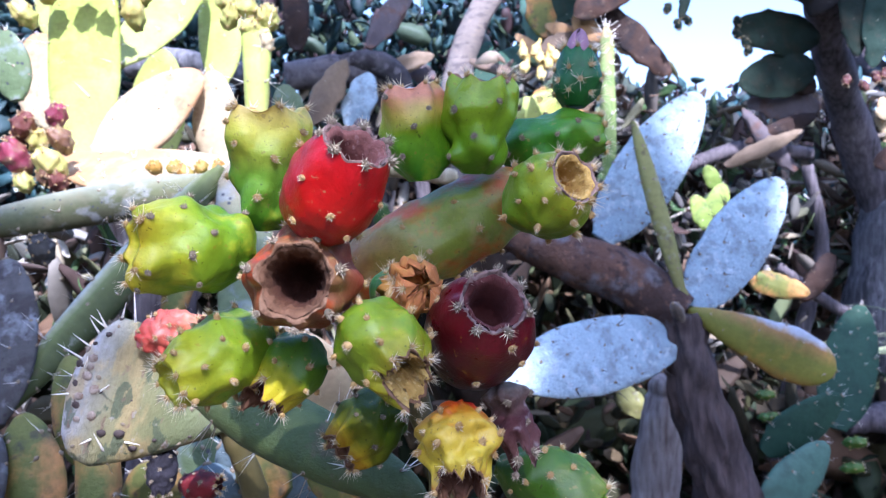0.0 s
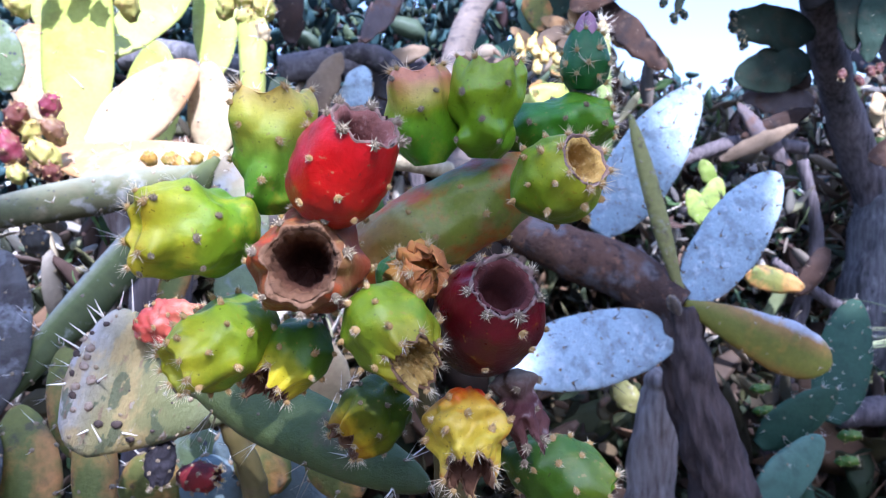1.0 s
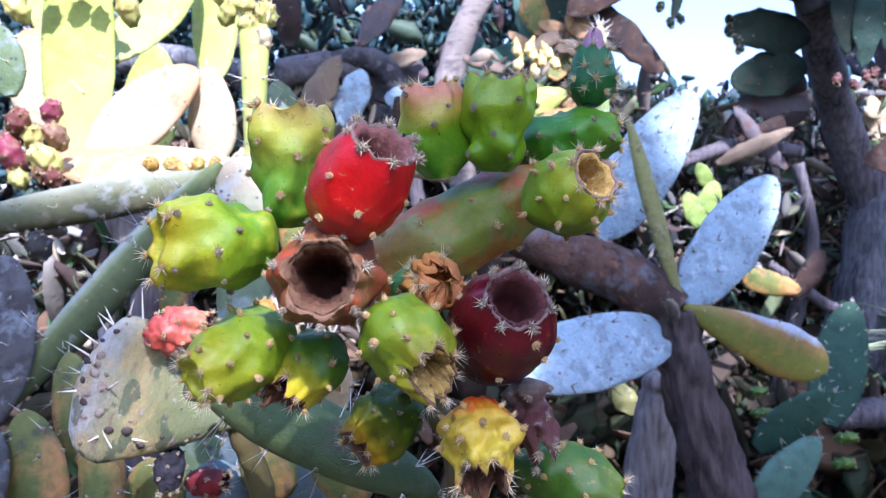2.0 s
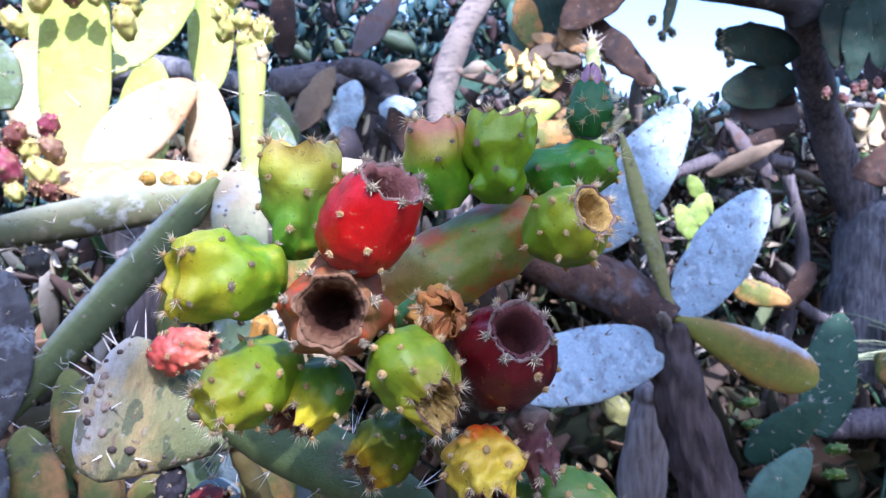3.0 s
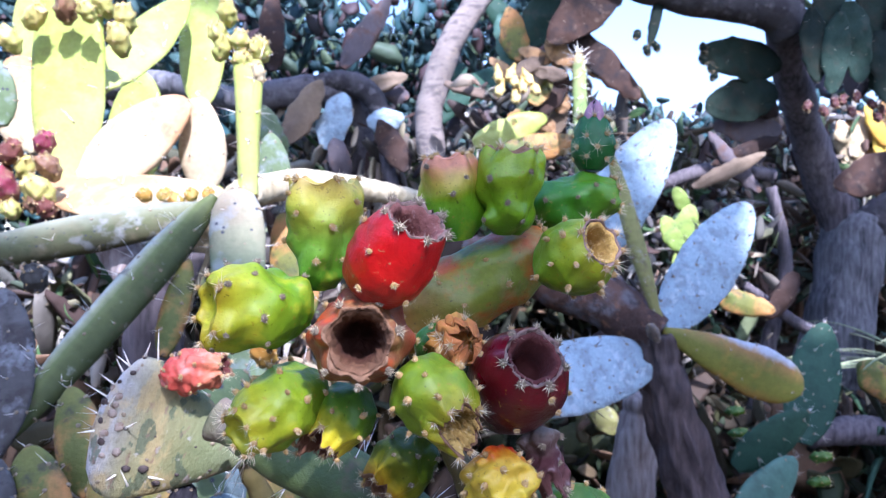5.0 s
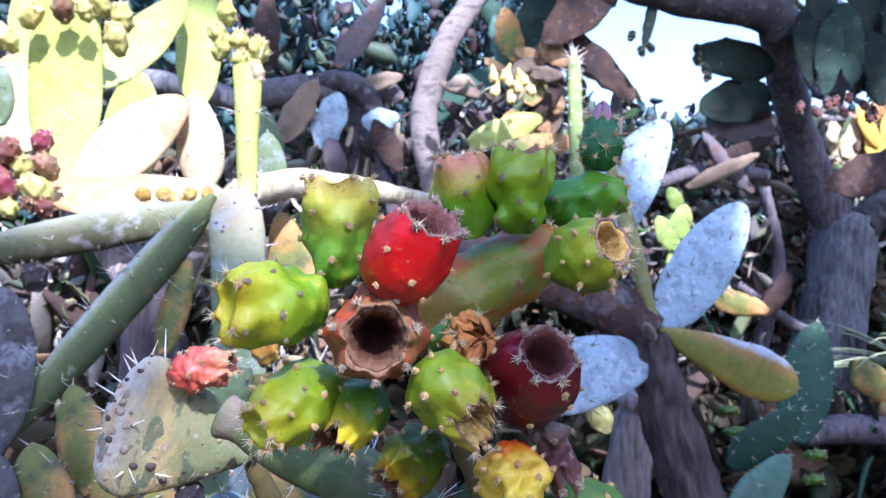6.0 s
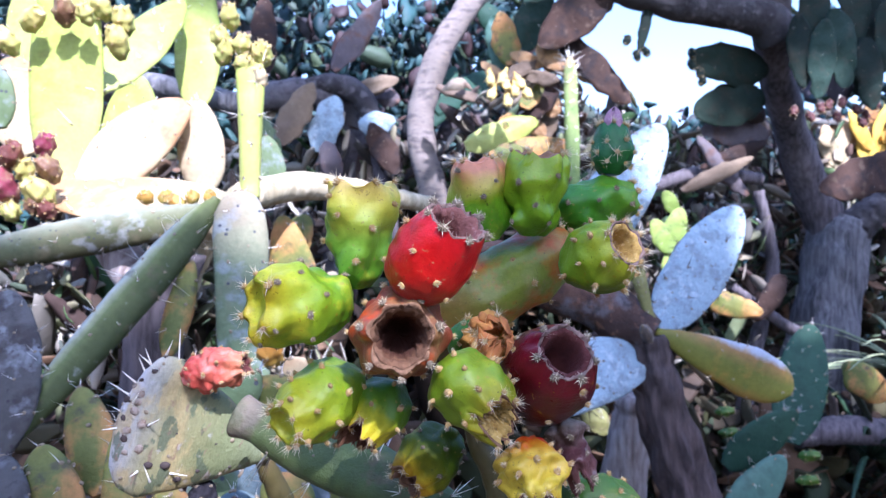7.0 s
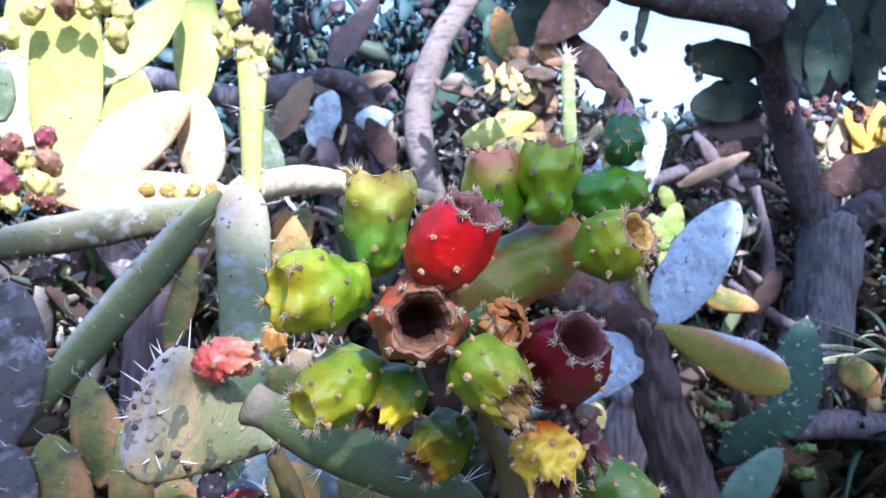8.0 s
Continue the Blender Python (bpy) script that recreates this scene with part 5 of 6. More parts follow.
TEAL_SHADED = organic("shaded_blue_green_pad", [(0, (0.016, 0.03, 0.02)), (1, (0.028, 0.05, 0.034))], 0.3, 0.5, 9, mottle=[((0.05, 0.05, 0.035), 16, 0.54, 0.66, 0.7)], rough=0.8, bump=0.6, bump_scale=60, each=0.3, sheen=0.15)
# ---- the tree-like cactus ----
tree = thing("tree_cactus", (2.2, 3.7, 0), "tall tree-like cactus with grey woody branches and hanging pads", "cactus")
limb("trunk", [((1.75, 3.7, -0.1), 0.2), ((2.111, 3.700, 0.783), 0.18), ((2.192, 3.700, 1.199), 0.16), ((2.257, 3.700, 1.497), 0.145), ((2.305, 3.700, 1.602), 0.12)], CORK_GREY, tree, "grey-brown forked trunk", seed=16, crack=0.1, n=60, sides=26)
limb("branch", [((2.272, 3.700, 1.467), 0.12), ((2.146, 3.720, 1.708), 0.1), ((1.972, 3.600, 1.987), 0.085), ((1.745, 3.350, 2.297), 0.08), ((1.593, 3.100, 2.582), 0.085), ((1.568, 3.000, 2.863), 0.08)], CORK, tree, seed=17, n=50, sides=22)
limb("branch", [((2.257, 3.700, 1.497), 0.11), ((2.456, 3.600, 1.699), 0.075), ((2.749, 3.500, 1.865), 0.07)], SHADE_BARK, tree, seed=18)
limb("branch", [((1.640, 3.150, 2.396), 0.085), ((1.560, 3.120, 2.470), 0.085), ((1.334, 3.100, 2.505), 0.085), ((1.053, 3.100, 2.560), 0.085), ((0.776, 3.100, 2.635), 0.07), ((0.502, 3.100, 2.70), 0.06)], SHADE_BARK, tree, seed=19)
for b, t, w, mt, sd in (((0.661, 3.200, 2.403), (0.983, 3.200, 2.100), 0.14, BROWN_PAD, 51), ((0.632, 3.300, 2.630), (0.499, 3.300, 2.352), 0.17, TEAL_SHADED, 52), ((0.401, 3.400, 2.553), (0.449, 3.400, 2.245), 0.13, TEAL_PALE, 53), ((0.877, 3.100, 2.612), (0.561, 3.150, 2.335), 0.2, BROWN_PAD, 54),
                        ((1.643, 3.250, 2.274), (1.251, 3.200, 2.315), 0.19, SHADED_PAD, 55), ((1.629, 3.250, 2.150), (1.297, 3.250, 2.074), 0.2, SHADED_PAD, 56), ((1.653, 3.000, 2.448), (1.676, 3.000, 2.130), 0.12, SHADED_PAD, 57), ((1.768, 2.980, 2.420), (1.727, 2.980, 2.078), 0.12, TEAL_SHADED, 63), ((1.818, 3.000, 2.477), (1.866, 3.000, 2.134), 0.16, TEAL_SHADED, 58), ((1.748, 3.050, 2.667), (1.770, 3.050, 2.318), 0.15, SHADED_PAD, 64), ((1.929, 3.050, 2.672), (1.952, 3.050, 2.347), 0.15, SHADED_PAD, 65), ((1.958, 3.000, 2.357), (1.980, 3.000, 2.037), 0.13, SHADED_PAD, 66),
                        ((2.067, 3.100, 2.645), (2.008, 3.100, 2.109), 0.2, SHADED_PAD, 59), ((2.101, 3.000, 2.558), (2.046, 3.000, 2.211), 0.16, SHADED_PAD, 60), ((1.054, 3.100, 2.567), (0.989, 3.100, 2.292), 0.05, SHADED_PAD, 61), ((2.290, 3.200, 1.847), (1.794, 3.100, 1.703), 0.2, BROWN_PAD, 62), ((1.698, 3.350, 1.992), (1.374, 3.350, 2.015), 0.14, LILAC, 67), ((1.654, 3.300, 2.055), (1.490, 3.300, 2.159), 0.12, BROWN_PAD, 68)):
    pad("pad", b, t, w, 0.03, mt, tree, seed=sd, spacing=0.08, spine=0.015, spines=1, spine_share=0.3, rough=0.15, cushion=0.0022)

for i, at in enumerate(((1.267, 3.200, 2.357), (1.251, 3.200, 2.300), (1.303, 3.200, 2.270), (1.333, 3.220, 2.234), (0.971, 3.100, 2.311), (1.007, 3.100, 2.329), (0.946, 3.100, 2.378), (1.637, 3.000, 2.057), (1.676, 2.980, 2.029), (1.738, 3.000, 2.070), (1.794, 3.000, 2.083), (1.845, 3.000, 2.097),
                        (1.928, 3.050, 2.077), (2.000, 3.080, 2.059), (2.040, 3.050, 2.099), (1.814, 3.000, 2.035), (1.949, 3.050, 2.022))):
    small_fruit("hanging_fruit", at, (math.sin(i * 1.7) * 0.5, -0.3, -0.9), 0.05, 0.017, DRY if i > 6 else SHADED_PAD, 170 + i, "small dark fruit hanging from a pad", group="fruits on the tree-like cactus")

arch = thing("bent_cactus_stem", (-0.1, 3.7, 0), "bent grey woody cactus stem rising through the thicket", "cactus")
limb("stem", [((0.10, 3.7, -0.05), 0.1), ((0.160, 3.700, 1.349), 0.075), ((0.116, 3.680, 1.749), 0.072), ((0.064, 3.660, 1.946), 0.07), ((0.057, 3.650, 2.130), 0.066), ((0.091, 3.640, 2.271), 0.07), ((0.162, 3.600, 2.460), 0.062), ((0.258, 3.600, 2.617), 0.06), ((0.395, 3.600, 2.791), 0.055)], SMOOTH_BARK, arch, "pale grey woody stem banded with scars", seed=20, n=70, sides=24, lump=0.05)
for b, t, w, sd in (((0.131, 3.700, 2.156), (0.464, 3.900, 2.417), 0.15, 11), ((0.117, 3.700, 2.083), (0.241, 3.800, 2.416), 0.12, 12), ((0.337, 3.600, 2.676), (0.508, 3.600, 2.510), 0.12, 13)):
    pad("pad", b, t, w, 0.04, TEAL, arch, seed=sd + 100, spacing=0.09, spine=0.012, spines=1, spine_share=0.3, rough=0.08)


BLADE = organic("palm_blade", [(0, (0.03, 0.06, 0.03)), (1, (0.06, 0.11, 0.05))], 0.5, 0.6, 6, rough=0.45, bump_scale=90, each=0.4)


# Lighter copy of the blade colour, with sunlight painted into it.
BLADE_LIT = organic("sunlit_palm_blade", [(0, (0.2, 0.24, 0.12)), (1, (0.36, 0.36, 0.2))], 0.5, 0.6, 6, rough=0.5, bump_scale=90, each=0.4)


def palm(at, seed, count=16, blade=BLADE, label="low palm with narrow dark green leaves in the shade"):
    """A low fan of stiff narrow leaves."""
    rnd = random.Random(seed)
    root = thing("fan_palm", at, label, "palm")
    for _ in range(count):
        a, up = rnd.uniform(0, 6.28), rnd.uniform(0.15, 1.1)
        way = Vector((math.cos(a), math.sin(a), up)).normalized()
        side = way.cross(Vector((0, 0, 1))).normalized()
        rings = []
        for k in range(7):
            u = k / 6
            w = 0.014 * math.sin(math.pi * min(0.15 + 0.83 * u, 0.98))
            c = way * 0.75 * u + Vector((0, 0, -0.3 * u * u))
            n = side.cross(way)
            rings.append([c - side * w, c - n * 0.003, c + side * w, c + n * 0.003])
        s = Shape()
        s.rings(rings)
        part("leaf", s.mesh("leaf", blade), root)
    return root


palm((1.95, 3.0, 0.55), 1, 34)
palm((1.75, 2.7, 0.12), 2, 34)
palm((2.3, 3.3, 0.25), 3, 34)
palm((2.279, 3.200, 0.882), 4, 40, BLADE_LIT, "palm with leaves painted paler as if catching the sun")

# ---- ground, distance and shade ----
EARTH = organic("dry_earth", [(0, (0.10, 0.075, 0.05)), (1, (0.22, 0.17, 0.12))], 0.05, 1.0, 1.2, mottle=[((0.08, 0.08, 0.04), 0.8, 0.5, 0.65, 0.7)], rough=0.95, bump=0.8, bump_scale=25)
sheet = Shape()
steps = [-300, -60, -15, -6] + [k * 0.5 for k in range(-8, 21)] + [14, 25, 60, 300]
for y in steps:
    for x in steps:
        near = max(0.0, 1 - math.hypot(x, y - 3) / 14)
        sheet.v.append((x, y, 0.12 * near * noise.noise(Vector((x, y, 3)) * 0.6)))
n = len(steps)
sheet.f = [(j * n + i, j * n + i + 1, (j + 1) * n + i + 1, (j + 1) * n + i) for j in range(n - 1) for i in range(n - 1)]
tagged(new("ground", sheet.mesh("ground", EARTH)), "dry brown earth under the cacti", "ground", kind="structure")


def scatter(name, label, category, boxes, material, seed, flatness=0.16, long=1.7, fine=5, sides=6):
    """Many small pads in boxes (x0, x1, y0, y1, z0, z1, count, size), as one mass."""
    rnd = random.Random(seed)
    s = Shape()
    for x0, x1, y0, y1, z0, z1, count, size in boxes:
        for _ in range(count):
            at = Vector((rnd.uniform(x0, x1), rnd.uniform(y0, y1), rnd.uniform(z0, z1)))
            z = Vector((rnd.gauss(0, 0.6), rnd.gauss(0, 0.6), rnd.gauss(0.5, 0.7))).normalized()
            x = z.orthogonal().normalized()
            x = (Matrix.Rotation(rnd.uniform(0, 6.28), 3, z) @ x)
            w = size * math.exp(rnd.gauss(-0.15, 0.45))
            stretch = long * rnd.uniform(0.6, 1.5)
            y = z.cross(x)
            bend, skew, rings = rnd.uniform(-0.5, 0.5) * w, rnd.uniform(0.7, 1.2), []
            for i in range(fine):
                u = (i + 0.25) / (fine - 0.5)
                wide = math.sin(math.pi * u ** skew) ** 0.6
                mid = at + z * w * stretch * (u * 2 - 1) + y * bend * (u * 2 - 1) ** 2 * 1.6
                ring = []
                for j in range(sides):
                    c, d = math.cos(6.2832 * j / sides), math.sin(6.2832 * j / sides)
                    ring.append(mid + (x * c + y * d * flatness) * w * wide * rnd.uniform(0.82, 1.18))
                rings.append(ring)
            s.rings(rings)
    return tagged(new(name, s.mesh(name, material)), label, category, kind="stuff")


def island_mat(name, colours, rough=0.55):
    """Leaves of one mass that differ piece by piece."""
    m = organic(name, [(0, colours[0]), (1, colours[-1])], 3.0, 0.5, 3.0, rough=rough, bump_scale=40)
    nt = m.node_tree
    geo, ramp = nt.nodes.new("ShaderNodeNewGeometry"), nt.nodes.new("ShaderNodeValToRGB")
    stops_into(ramp.color_ramp, [(i / len(colours), c) for i, c in enumerate(colours)])
    nt.links.new(geo.outputs["Random Per Island"], ramp.inputs[0])
    hue = next(n for n in nt.nodes if n.bl_idname == "ShaderNodeHueSaturation")
    nt.links.new(ramp.outputs[0], hue.inputs["Color"])
    return m


# Greens shifted towards blue to paint distance haze into the leaves.
HAZY_GREEN = island_mat("hazy_green", [(0.018, 0.04, 0.045), (0.03, 0.065, 0.07), (0.035, 0.085, 0.085), (0.06, 0.11, 0.10), (0.035, 0.055, 0.055), (0.08, 0.11, 0.05), (0.035, 0.075, 0.08), (0.025, 0.05, 0.055), (0.055, 0.035, 0.035)])
UNDER = island_mat("undergrowth", [(0.02, 0.018, 0.012), (0.03, 0.045, 0.018), (0.06, 0.04, 0.025), (0.045, 0.03, 0.02), (0.07, 0.08, 0.03), (0.15, 0.09, 0.05)], 0.7)
scatter("far_thicket", "dense green prickly pear thicket tinted blue with painted haze", "cactus thicket",
        [(-5, -0.8, 5.5, 8.5, 0.6, 4.4, 15000, 0.044), (-0.8, 0.4, 5.5, 8.5, 0.8, 3.5, 6000, 0.042), (0.4, 1.3, 5.5, 8.5, 0.8, 4.2, 4200, 0.036), (1.2, 5.0, 6, 8.5, 0.6, 2.75, 10500, 0.036), (4.4, 9, 6, 8.5, 0, 4.5, 2500, 0.08), (-8, -5, 5.5, 8.5, 0, 4.4, 1800, 0.08)], HAZY_GREEN, 5, long=1.6, fine=4, sides=5)
scatter("undergrowth", "tangle of dark leaves and dead pads under the cacti", "undergrowth",
        [(-1.8, 1.2, 4.3, 5.3, 0.2, 2.1, 1900, 0.04), (0.2, 3.6, 4.0, 4.9, 0.0, 1.6, 2400, 0.032), (0.2, 3.2, 2.9, 4.0, 0.0, 0.8, 2300, 0.03), (-1.2, 0.3, 2.6, 4.0, 0, 1.3, 1300, 0.04), (-2.2, -0.5, 1.6, 3.0, 0, 1.35, 1700, 0.03)], UNDER, 6, flatness=0.1, long=2.4, fine=6, sides=6)
# Dry plant tones; the palest one is added to paint in sun glints.
FRAGMENTS = island_mat("dry_fragments", [(0.03, 0.02, 0.018), (0.10, 0.06, 0.04), (0.05, 0.05, 0.05), (0.2, 0.13, 0.08), (0.08, 0.085, 0.07), (0.06, 0.12, 0.03), (0.34, 0.27, 0.18), (0.06, 0.055, 0.05), (0.42, 0.38, 0.3)], 0.8)
scatter("dry_tangle", "tangle of small dry pads, husks and shoots", "cactus thicket",
        [(0.9, 2.3, 3.85, 4.6, 1.2, 2.15, 1300, 0.021), (0.9, 1.5, 3.0, 3.6, 0.9, 1.6, 350, 0.016), (2.2, 3.2, 3.9, 4.8, 1.2, 2.3, 800, 0.022), (-1.0, 0.5, 3.9, 4.6, 1.3, 2.2, 1200, 0.022), (0.2, 1.1, 3.2, 4.2, 1.5, 2.2, 700, 0.018), (-1.3, -0.4, 1.6, 2.6, 1.0, 1.5, 600, 0.015), (-0.9, -0.2, 1.6, 1.9, 0.8, 1.35, 500, 0.012)], FRAGMENTS, 8, flatness=0.14, long=3.0, fine=6, sides=5)
# Unseen hedge, added to cut low skylight from behind and the sides.
scatter("hedge", "unseen dark hedge added around the viewer to block skylight", "hedge",
        [(-5, 5, -6.0, -4.5, 0, 2.4, 2600, 0.14), (-6, -4, -4.5, 5.5, 0, 2.6, 2600, 0.14), (5, 6.5, -4.5, 6, 0, 2.6, 2600, 0.14)], HAZY_GREEN, 7, long=1.5)

dead = thing("dead_cactus", (-0.4, 4.1, 0), "collapsed old cactus with brown, tan and pale pads", "cactus")
limb("trunk", [((-0.4, 4.2, -0.05), 0.12), ((-0.374, 4.200, 1.799), 0.11), ((-0.340, 4.150, 2.210), 0.1), ((-0.484, 4.000, 2.302), 0.09), ((-0.829, 3.900, 2.258), 0.08)], SHADE_BARK, dead, seed=41)
limb("branch", [((-0.569, 3.950, 2.319), 0.05), ((-0.404, 3.950, 2.353), 0.06), ((-0.252, 3.950, 2.279), 0.06), ((-0.176, 3.950, 2.096), 0.05)], SHADE_BARK, dead, seed=42)
TAN = organic("tan_dead_pad", [(0, (0.10, 0.07, 0.045)), (1, (0.2, 0.145, 0.09))], 0.3, 0.5, 9, rough=0.8, bump=0.5, bump_scale=90, each=0.3)
for b, t, w, mt, sd in (((-0.680, 3.800, 1.989), (-0.493, 3.800, 2.314), 0.15, TAN, 1), ((-0.483, 3.850, 1.970), (-0.381, 3.850, 2.269), 0.17, FELTED, 2), ((-0.265, 3.900, 2.116), (-0.069, 3.900, 2.149), 0.12, FELTED, 3), ((-0.713, 3.600, 2.316), (-0.714, 3.600, 2.705), 0.13, BROWN_PAD, 4),
                        ((-0.432, 4.300, 2.505), (-0.158, 4.300, 2.928), 0.15, LILAC, 5), ((-0.375, 4.200, 2.333), (-0.052, 4.200, 2.453), 0.12, TAN, 6), ((-0.051, 4.300, 2.328), (-0.250, 4.300, 2.442), 0.12, LILAC, 7), ((-0.623, 3.200, 1.794), (-0.697, 3.200, 2.064), 0.16, GREY_PAD, 8),
                        ((-0.055, 3.800, 1.849), (-0.202, 3.800, 2.113), 0.14, BROWN_PAD, 9), ((-0.376, 3.800, 1.817), (-0.435, 3.800, 2.021), 0.12, LILAC, 10),
                        ((0.459, 3.300, 2.286), (0.407, 3.300, 2.533), 0.13, OLIVE, 13), ((0.240, 3.200, 1.902), (0.570, 3.200, 2.020), 0.13, SUN_GREEN, 14), ((0.335, 3.150, 1.846), (0.711, 3.150, 1.900), 0.12, OLIVE, 15), ((0.498, 3.300, 2.013), (0.683, 3.300, 2.238), 0.13, BROWN_PAD, 16),
                        ((0.556, 3.400, 1.912), (0.692, 3.400, 2.101), 0.12, TAN, 17), ((0.152, 3.800, 2.058), (0.420, 3.800, 2.151), 0.14, LILAC, 18), ((1.666, 3.300, 1.948), (1.351, 3.300, 1.825), 0.08, BROWN_PAD, 20),
                        ((1.555, 3.300, 1.695), (1.325, 3.300, 1.971), 0.08, LILAC, 21), ((1.216, 3.200, 1.709), (1.560, 3.200, 1.866), 0.07, TAN, 22), ((1.581, 3.000, 1.328), (1.454, 3.000, 1.135), 0.1, BROWN_PAD, 24),
                        ((2.659, 4.200, 1.820), (2.557, 4.200, 2.262), 0.22, SUN_PINK, 25), ((2.804, 4.100, 1.911), (2.704, 4.100, 2.327), 0.2, OLIVE, 26), ((1.189, 2.900, 1.236), (1.429, 2.900, 1.177), 0.1, OLIVE, 27), ((1.791, 2.900, 0.953), (1.962, 2.900, 0.810), 0.14, OLIVE, 28),
                        ((0.690, 2.900, 0.800), (0.790, 2.900, 0.690), 0.10, STRAW, 30), ((0.658, 2.900, 0.964), (0.834, 2.900, 1.146), 0.12, BROWN_PAD, 31)):
    pad("pad", b, t, w, 0.045, mt, dead, seed=sd + 100, spacing=0.09, spine=0.012, spines=1, spine_share=0.3, rough=0.17, bend=0.05 * (-1) ** sd)
GOLDEN = organic("golden_leaf", [(0, (0.5, 0.26, 0.03)), (1, (0.62, 0.42, 0.05))], 0.2, 0.5, 12, rough=0.6, bump_scale=90)
glow = thing("golden_cactus", (2.595, 4.000, 1.508), "yellowing prickly pear lit by the sun", "cactus")
for b, t, w, mt, sd in (((2.666, 4.000, 1.800), (2.585, 4.000, 2.173), 0.12, GOLDEN, 1), ((2.685, 4.000, 1.963), (2.739, 4.000, 2.289), 0.12, GOLDEN, 2), ((2.621, 3.980, 2.024), (2.505, 3.980, 2.249), 0.09, GOLDEN, 3), ((2.682, 3.970, 2.088), (2.818, 3.970, 2.122), 0.1, GOLDEN, 4), ((2.595, 4.000, 1.508), (2.664, 4.020, 1.933), 0.12, OLIVE, 5),
                        ((2.462, 4.050, 1.935), (2.396, 4.050, 2.180), 0.12, SUN_PINK, 6), ((2.467, 4.030, 1.965), (2.520, 4.030, 2.211), 0.12, SUN_PINK, 7), ((2.495, 4.050, 1.804), (2.469, 4.060, 2.101), 0.14, SUN_PINK, 8), ((2.432, 4.000, 2.074), (2.331, 4.000, 2.089), 0.08, SUN_PINK, 9)):
    pad("pad", b, t, w, 0.03, mt, glow, seed=sd + 170, spacing=0.07, spine=0.012, spines=1, rough=0.1)
LIME_PAD = organic("lime_pad", [(0, (0.16, 0.23, 0.04)), (1, (0.26, 0.31, 0.06))], 0.15, 0.4, 14, mottle=[((0.1, 0.15, 0.03), 24, 0.52, 0.64, 0.7)], rough=0.55, bump_scale=120)
lime = thing("lime_leaved_cactus", (1.085, 3.000, 1.232), "small lime-green prickly pear catching the sun", "cactus")
for b, t, w, sd in (((1.086, 3.000, 1.424), (1.013, 3.000, 1.567), 0.09, 1), ((1.086, 3.000, 1.448), (1.136, 3.000, 1.616), 0.1, 2), ((1.098, 3.000, 1.500), (1.190, 3.000, 1.512), 0.06, 3), ((1.085, 3.000, 1.232), (1.099, 3.020, 1.496), 0.08, 4), ((1.119, 3.020, 1.593), (1.062, 3.000, 1.687), 0.07, 5)):
    pad("pad", b, t, w, 0.02, LIME_PAD, lime, seed=sd + 150, spacing=0.05, spine=0.015, spines=1, rough=0.08)
snag = thing("fallen_branches", (1.4, 3.2, 0), "dark dead branches crossing behind the pads", "branch")
for i, rows in enumerate(([((1.4, 3.3, 0), 0.05), ((1.554, 3.200, 1.017), 0.035), ((1.636, 3.200, 1.351), 0.03), ((1.573, 3.200, 1.711), 0.025)], [((1.403, 3.100, 1.277), 0.02), ((1.608, 3.100, 1.127), 0.025), ((1.788, 3.100, 1.026), 0.03)],
                          [((1.102, 3.400, 1.728), 0.03), ((1.380, 3.400, 1.812), 0.035), ((1.689, 3.400, 1.787), 0.03)], [((0.792, 3.000, 0.949), 0.02), ((0.889, 3.000, 1.138), 0.03), ((0.793, 3.000, 1.328), 0.03)],
                          [((1.570, 2.900, 0.676), 0.05), ((1.813, 2.900, 0.695), 0.06), ((2.158, 2.900, 0.642), 0.05)], [((0.1, 3.9, 0), 0.05), ((-0.084, 3.900, 1.499), 0.04), ((-0.175, 3.900, 1.981), 0.035)])):
    limb("branch", rows, CORK, snag, seed=200 + i, sides=12)
COLUMN_SKIN = organic("light_green_column", [(0, (0.2, 0.27, 0.07)), (0.85, (0.24, 0.3, 0.09)), (1, (0.3, 0.22, 0.1))], 0.75, 0.1, 9, mottle=[((0.1, 0.16, 0.04), 22, 0.5, 0.62, 0.7)], rough=0.6, bump_scale=90)
PARCHED = organic("parched_pad", [(0, (0.3, 0.17, 0.07)), (1, (0.42, 0.27, 0.13))], 0.2, 0.6, 12, mottle=[((0.12, 0.07, 0.04), 20, 0.52, 0.64, 0.8)], rough=0.8, bump=0.5, bump_scale=90, each=0.3)
BUNCH_FRUIT = skin_mat("bunch_yellow_skin", [(0, (0.5, 0.34, 0.08)), (1, (0.66, 0.52, 0.17))], 0.08, wander=0.3, sat=1.0, rough=0.5)
column = thing("spiny_column", (0.678, 3.000, 1.471), "thin bright green cactus column with long pale spines", "cactus")
pad("pad", (0.678, 3.000, 1.471), (0.661, 3.000, 2.252), 0.062, 0.055, COLUMN_SKIN, column, seed=131, spacing=0.035, spine=0.05, spines=4, spine_share=1.0, rough=0.08, outline=[(0, 0.8), (0.5, 1.0), (0.9, 0.95), (0.97, 0.7), (1, 0.25)])
parched = thing("parched_cactus", (0.563, 3.300, 1.792), "sun-dried prickly pear with curled orange-brown pads", "cactus")
rnd = random.Random(77)
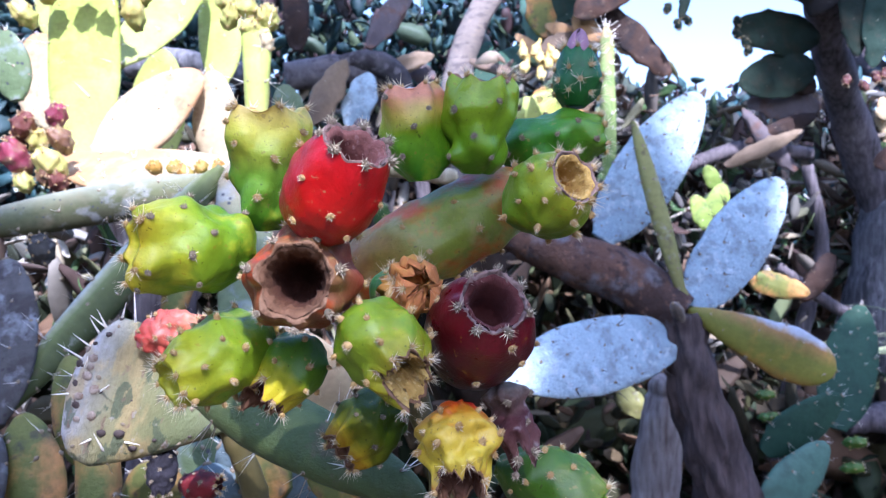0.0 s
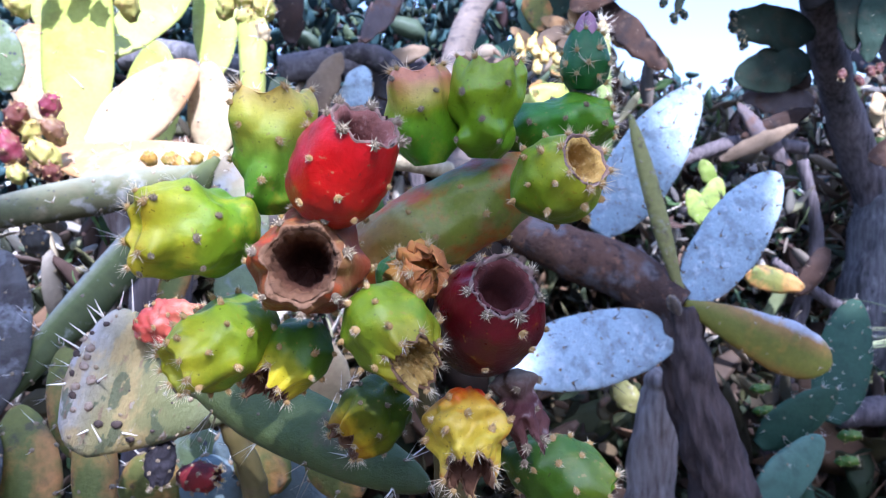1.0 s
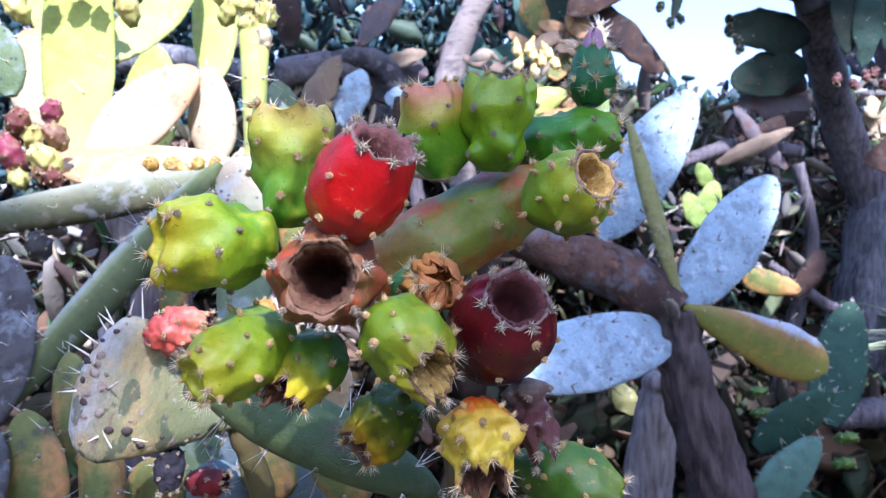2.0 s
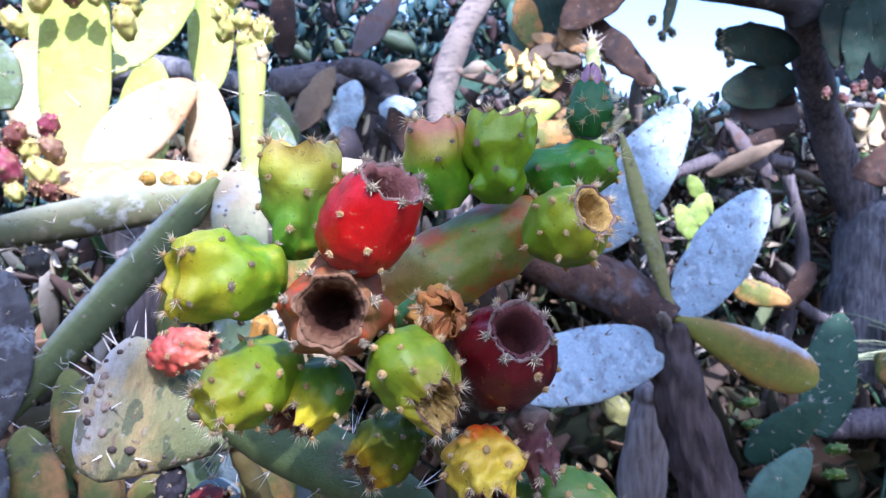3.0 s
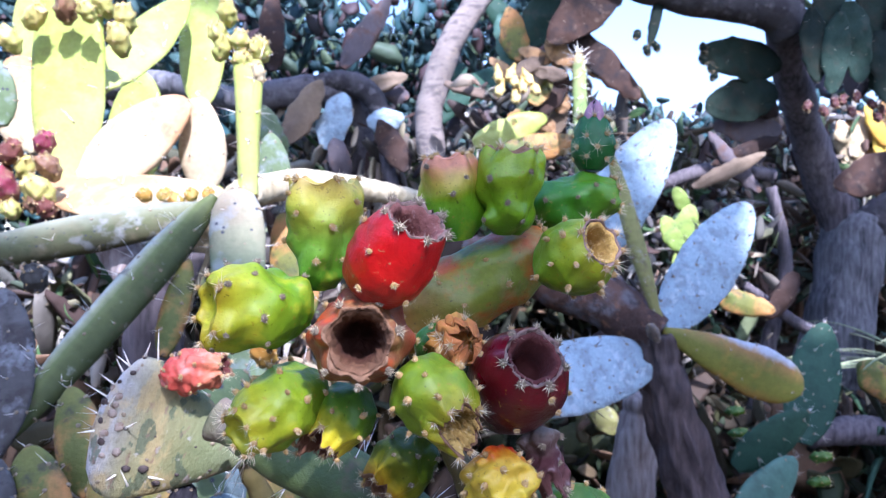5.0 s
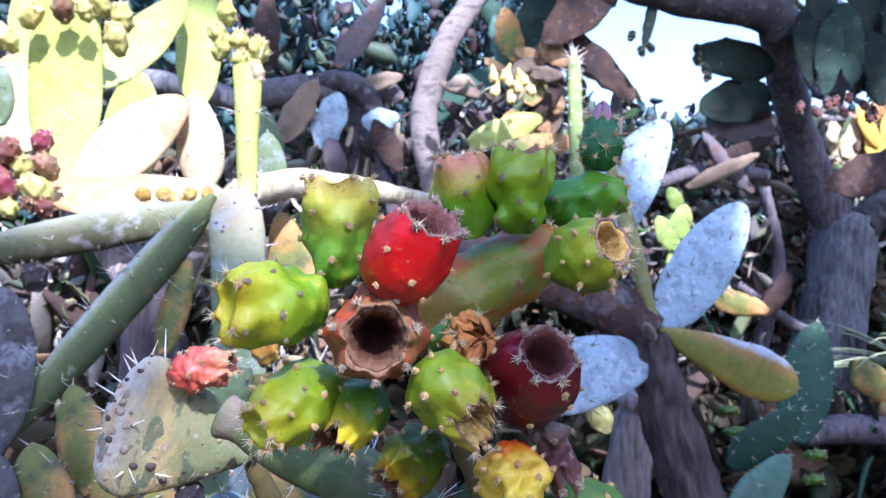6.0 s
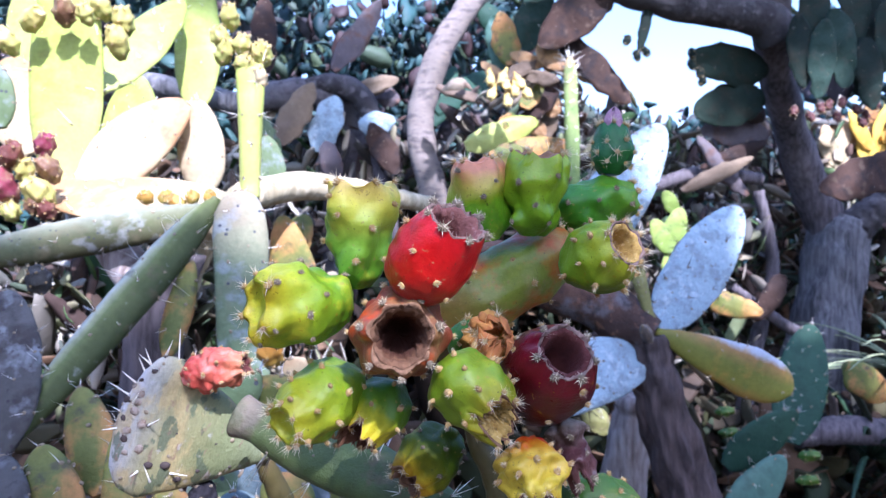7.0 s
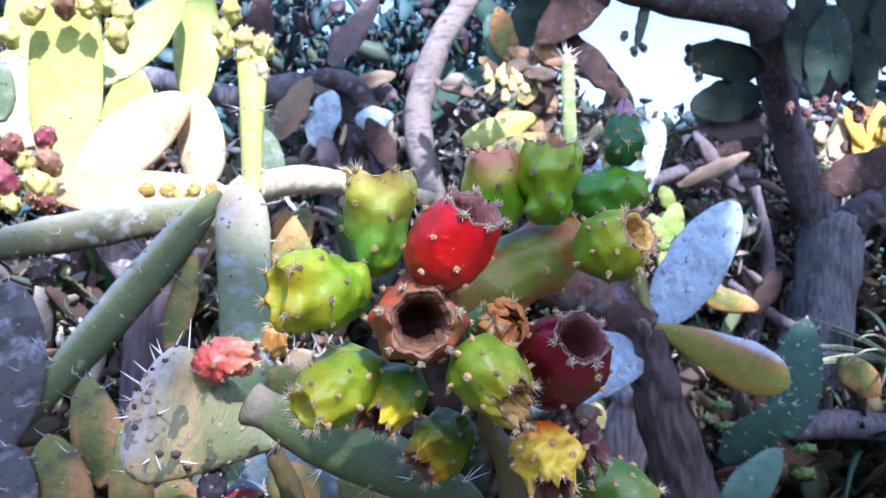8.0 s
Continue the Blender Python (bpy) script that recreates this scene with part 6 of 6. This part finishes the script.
for k in range(17):
    at = Vector((0.420, 3.300, 1.908)).lerp(Vector((0.696, 3.300, 2.290)), rnd.random()) + Vector((rnd.uniform(-0.14, 0.14), rnd.uniform(-0.12, 0.12), rnd.uniform(-0.12, 0.1)))
    way = Vector((rnd.uniform(-1, 1), rnd.uniform(-0.4, 0.4), rnd.uniform(-0.6, 1))).normalized()
    pad("pad", at, at + way * rnd.uniform(0.1, 0.19), rnd.uniform(0.06, 0.11), 0.025, (PARCHED, TAN, PARCHED, OLIVE)[k % 4], parched, seed=300 + k, spacing=0.06, spine=0.012, spines=1, spine_share=0.3, rough=0.2, bend=rnd.uniform(-0.15, 0.15))
for i, at in enumerate(((0.321, 3.000, 2.197), (0.363, 3.000, 2.174), (0.394, 3.000, 2.199), (0.423, 3.000, 2.152), (0.454, 3.000, 2.138), (0.351, 3.000, 2.132), (0.392, 3.000, 2.108), (0.425, 3.000, 2.180))):
    small_fruit("yellow_fruit", at, (math.sin(i * 2.1) * 0.5, -0.4, -1.0), 0.085, 0.021, BUNCH_FRUIT, 140 + i, "bright yellow pear-shaped fruit hanging in a bunch", group="bunch of yellow fruits", points=0.001, profile=[(0, 0.35), (0.3, 0.55), (0.7, 1.0), (0.9, 0.9), (1, 0.5)])

# an unseen tree added behind the viewer, whose crown shades most of the place
E1 = Vector((0.965, 0.262, 0.0))
E2 = SUN.cross(E1) * -1
E2 = E2 if E2.z > 0 else -E2
LEAF = organic("shade_leaf", [(0, (0.04, 0.08, 0.03)), (1, (0.08, 0.13, 0.04))], 3.0, 0.8, 2.0, rough=0.5, bump_scale=30)
rnd = random.Random(21)
crown = Shape()
# gaps placed in the added crown so that the sun reaches single spots
GAPS = [(Vector(p), r) for p, r in (((2.512, 4.100, 2.125), 0.2), ((2.653, 4.000, 2.174), 0.16), ((0.406, 3.000, 2.109), 0.14), ((0.670, 3.000, 2.042), 0.12), ((0.196, 3.600, 2.475), 0.28), ((0.071, 3.650, 1.917), 0.14), ((0.189, 1.760, 1.063), 0.08),
                                ((0.554, 3.250, 2.068), 0.17), ((1.529, 3.300, 1.960), 0.14), ((1.099, 3.000, 1.555), 0.12), ((0.726, 2.160, 1.771), 0.08), ((2.117, 3.200, 0.935), 0.2), ((1.718, 3.200, 1.531), 0.1), ((0.801, 2.800, 0.755), 0.1), ((-0.085, 4.200, 2.452), 0.1), ((0.392, 3.200, 1.942), 0.15), ((-0.193, 1.150, 1.207), 0.12), ((-0.399, 0.850, 1.148), 0.06), ((-0.235, 1.120, 1.229), 0.05))]
dapple = random.Random(4)
for _ in range(105):
    GAPS.append((Vector((dapple.uniform(0.8, 2.6), dapple.uniform(3.0, 4.3), dapple.uniform(0.7, 2.2))), dapple.uniform(0.05, 0.13)))
dapple = random.Random(9)
for _ in range(6):
    GAPS.append((Vector((dapple.uniform(-0.9, 0.6), dapple.uniform(3.7, 4.4), dapple.uniform(1.5, 2.3))), dapple.uniform(0.05, 0.1)))
TRUNK_LINE = [Vector(p) for p in ((2.111, 3.700, 0.783), (2.192, 3.700, 1.199), (2.257, 3.700, 1.497), (2.146, 3.720, 1.708), (1.972, 3.600, 1.987), (1.745, 3.350, 2.297))]
GAPS = [(p.dot(E1), p.dot(E2), r) for p, r in GAPS if min(math.hypot((p - q).dot(E1), (p - q).dot(E2)) for q in TRUNK_LINE) > r + 0.28]
for _ in range(7400):
    a, b, c = rnd.uniform(-1.0, 4.1), rnd.uniform(0.5, 4.9), rnd.uniform(9.0, 10.2)
    at = E1 * a + E2 * b + SUN * c
    z = Vector((rnd.gauss(0, 1), rnd.gauss(0, 1), rnd.gauss(0, 1))).normalized()
    x = z.orthogonal().normalized()
    w = rnd.uniform(0.05, 0.11)
    if (-0.22 < a < 0.53 and 0.84 < b < 1.64) or (a < 0.5 and b > (1.85 if a > -0.1 else 1.98) and (b < 3.3 or a < -0.1)) or any(math.hypot(a - ga, b - gb) < gr + 0.06 for ga, gb, gr in GAPS):
        continue
    crown.blob(at, [x * w, z.cross(x) * w * 0.1, z * w * 1.8], 7, 4)
# a thinner tuft of small leaves, added to dim the sun on the cluster
for k in range(1000):
    a, b, c = rnd.uniform(-0.42, 0.58), rnd.uniform(0.79, 1.69), rnd.uniform(9.0, 9.8)
    if k >= 800:
        a, b = rnd.uniform(0.0, 0.28), rnd.uniform(1.27, 1.6)
    if -0.17 < a < 0.02 and 1.3 < b < 1.47 and k % 2:
        continue
    z = Vector((rnd.gauss(0, 1), rnd.gauss(0, 1), rnd.gauss(0, 1))).normalized()
    x = z.orthogonal().normalized()
    w = rnd.uniform(0.014, 0.03)
    crown.blob(E1 * a + E2 * b + SUN * c, [x * w, z.cross(x) * w * 0.1, z * w * 1.8], 6, 4)
blocker = thing("unseen_shade_tree", (3.6, -4.6, 0), "unseen leafy tree added to shade the cacti", "tree")
part("crown", crown.mesh("crown", LEAF), blocker, in_world(blocker, Matrix()), "dense dark green crown")
limb("trunk", [((3.6, -4.6, -0.1), 0.24), ((3.6, -4.4, 3.5), 0.18), (tuple(E1 * 1.3 + E2 * 1.2 + SUN * 9.4), 0.1)], CORK, blocker, seed=31)
limb("branch", [((3.6, -4.4, 3.5), 0.15), (tuple(E1 * 2.0 + E2 * 1.5 + SUN * 9.5), 0.1), (tuple(E1 * 3.0 + E2 * 4.0 + SUN * 9.5), 0.06)], CORK, blocker, seed=32)
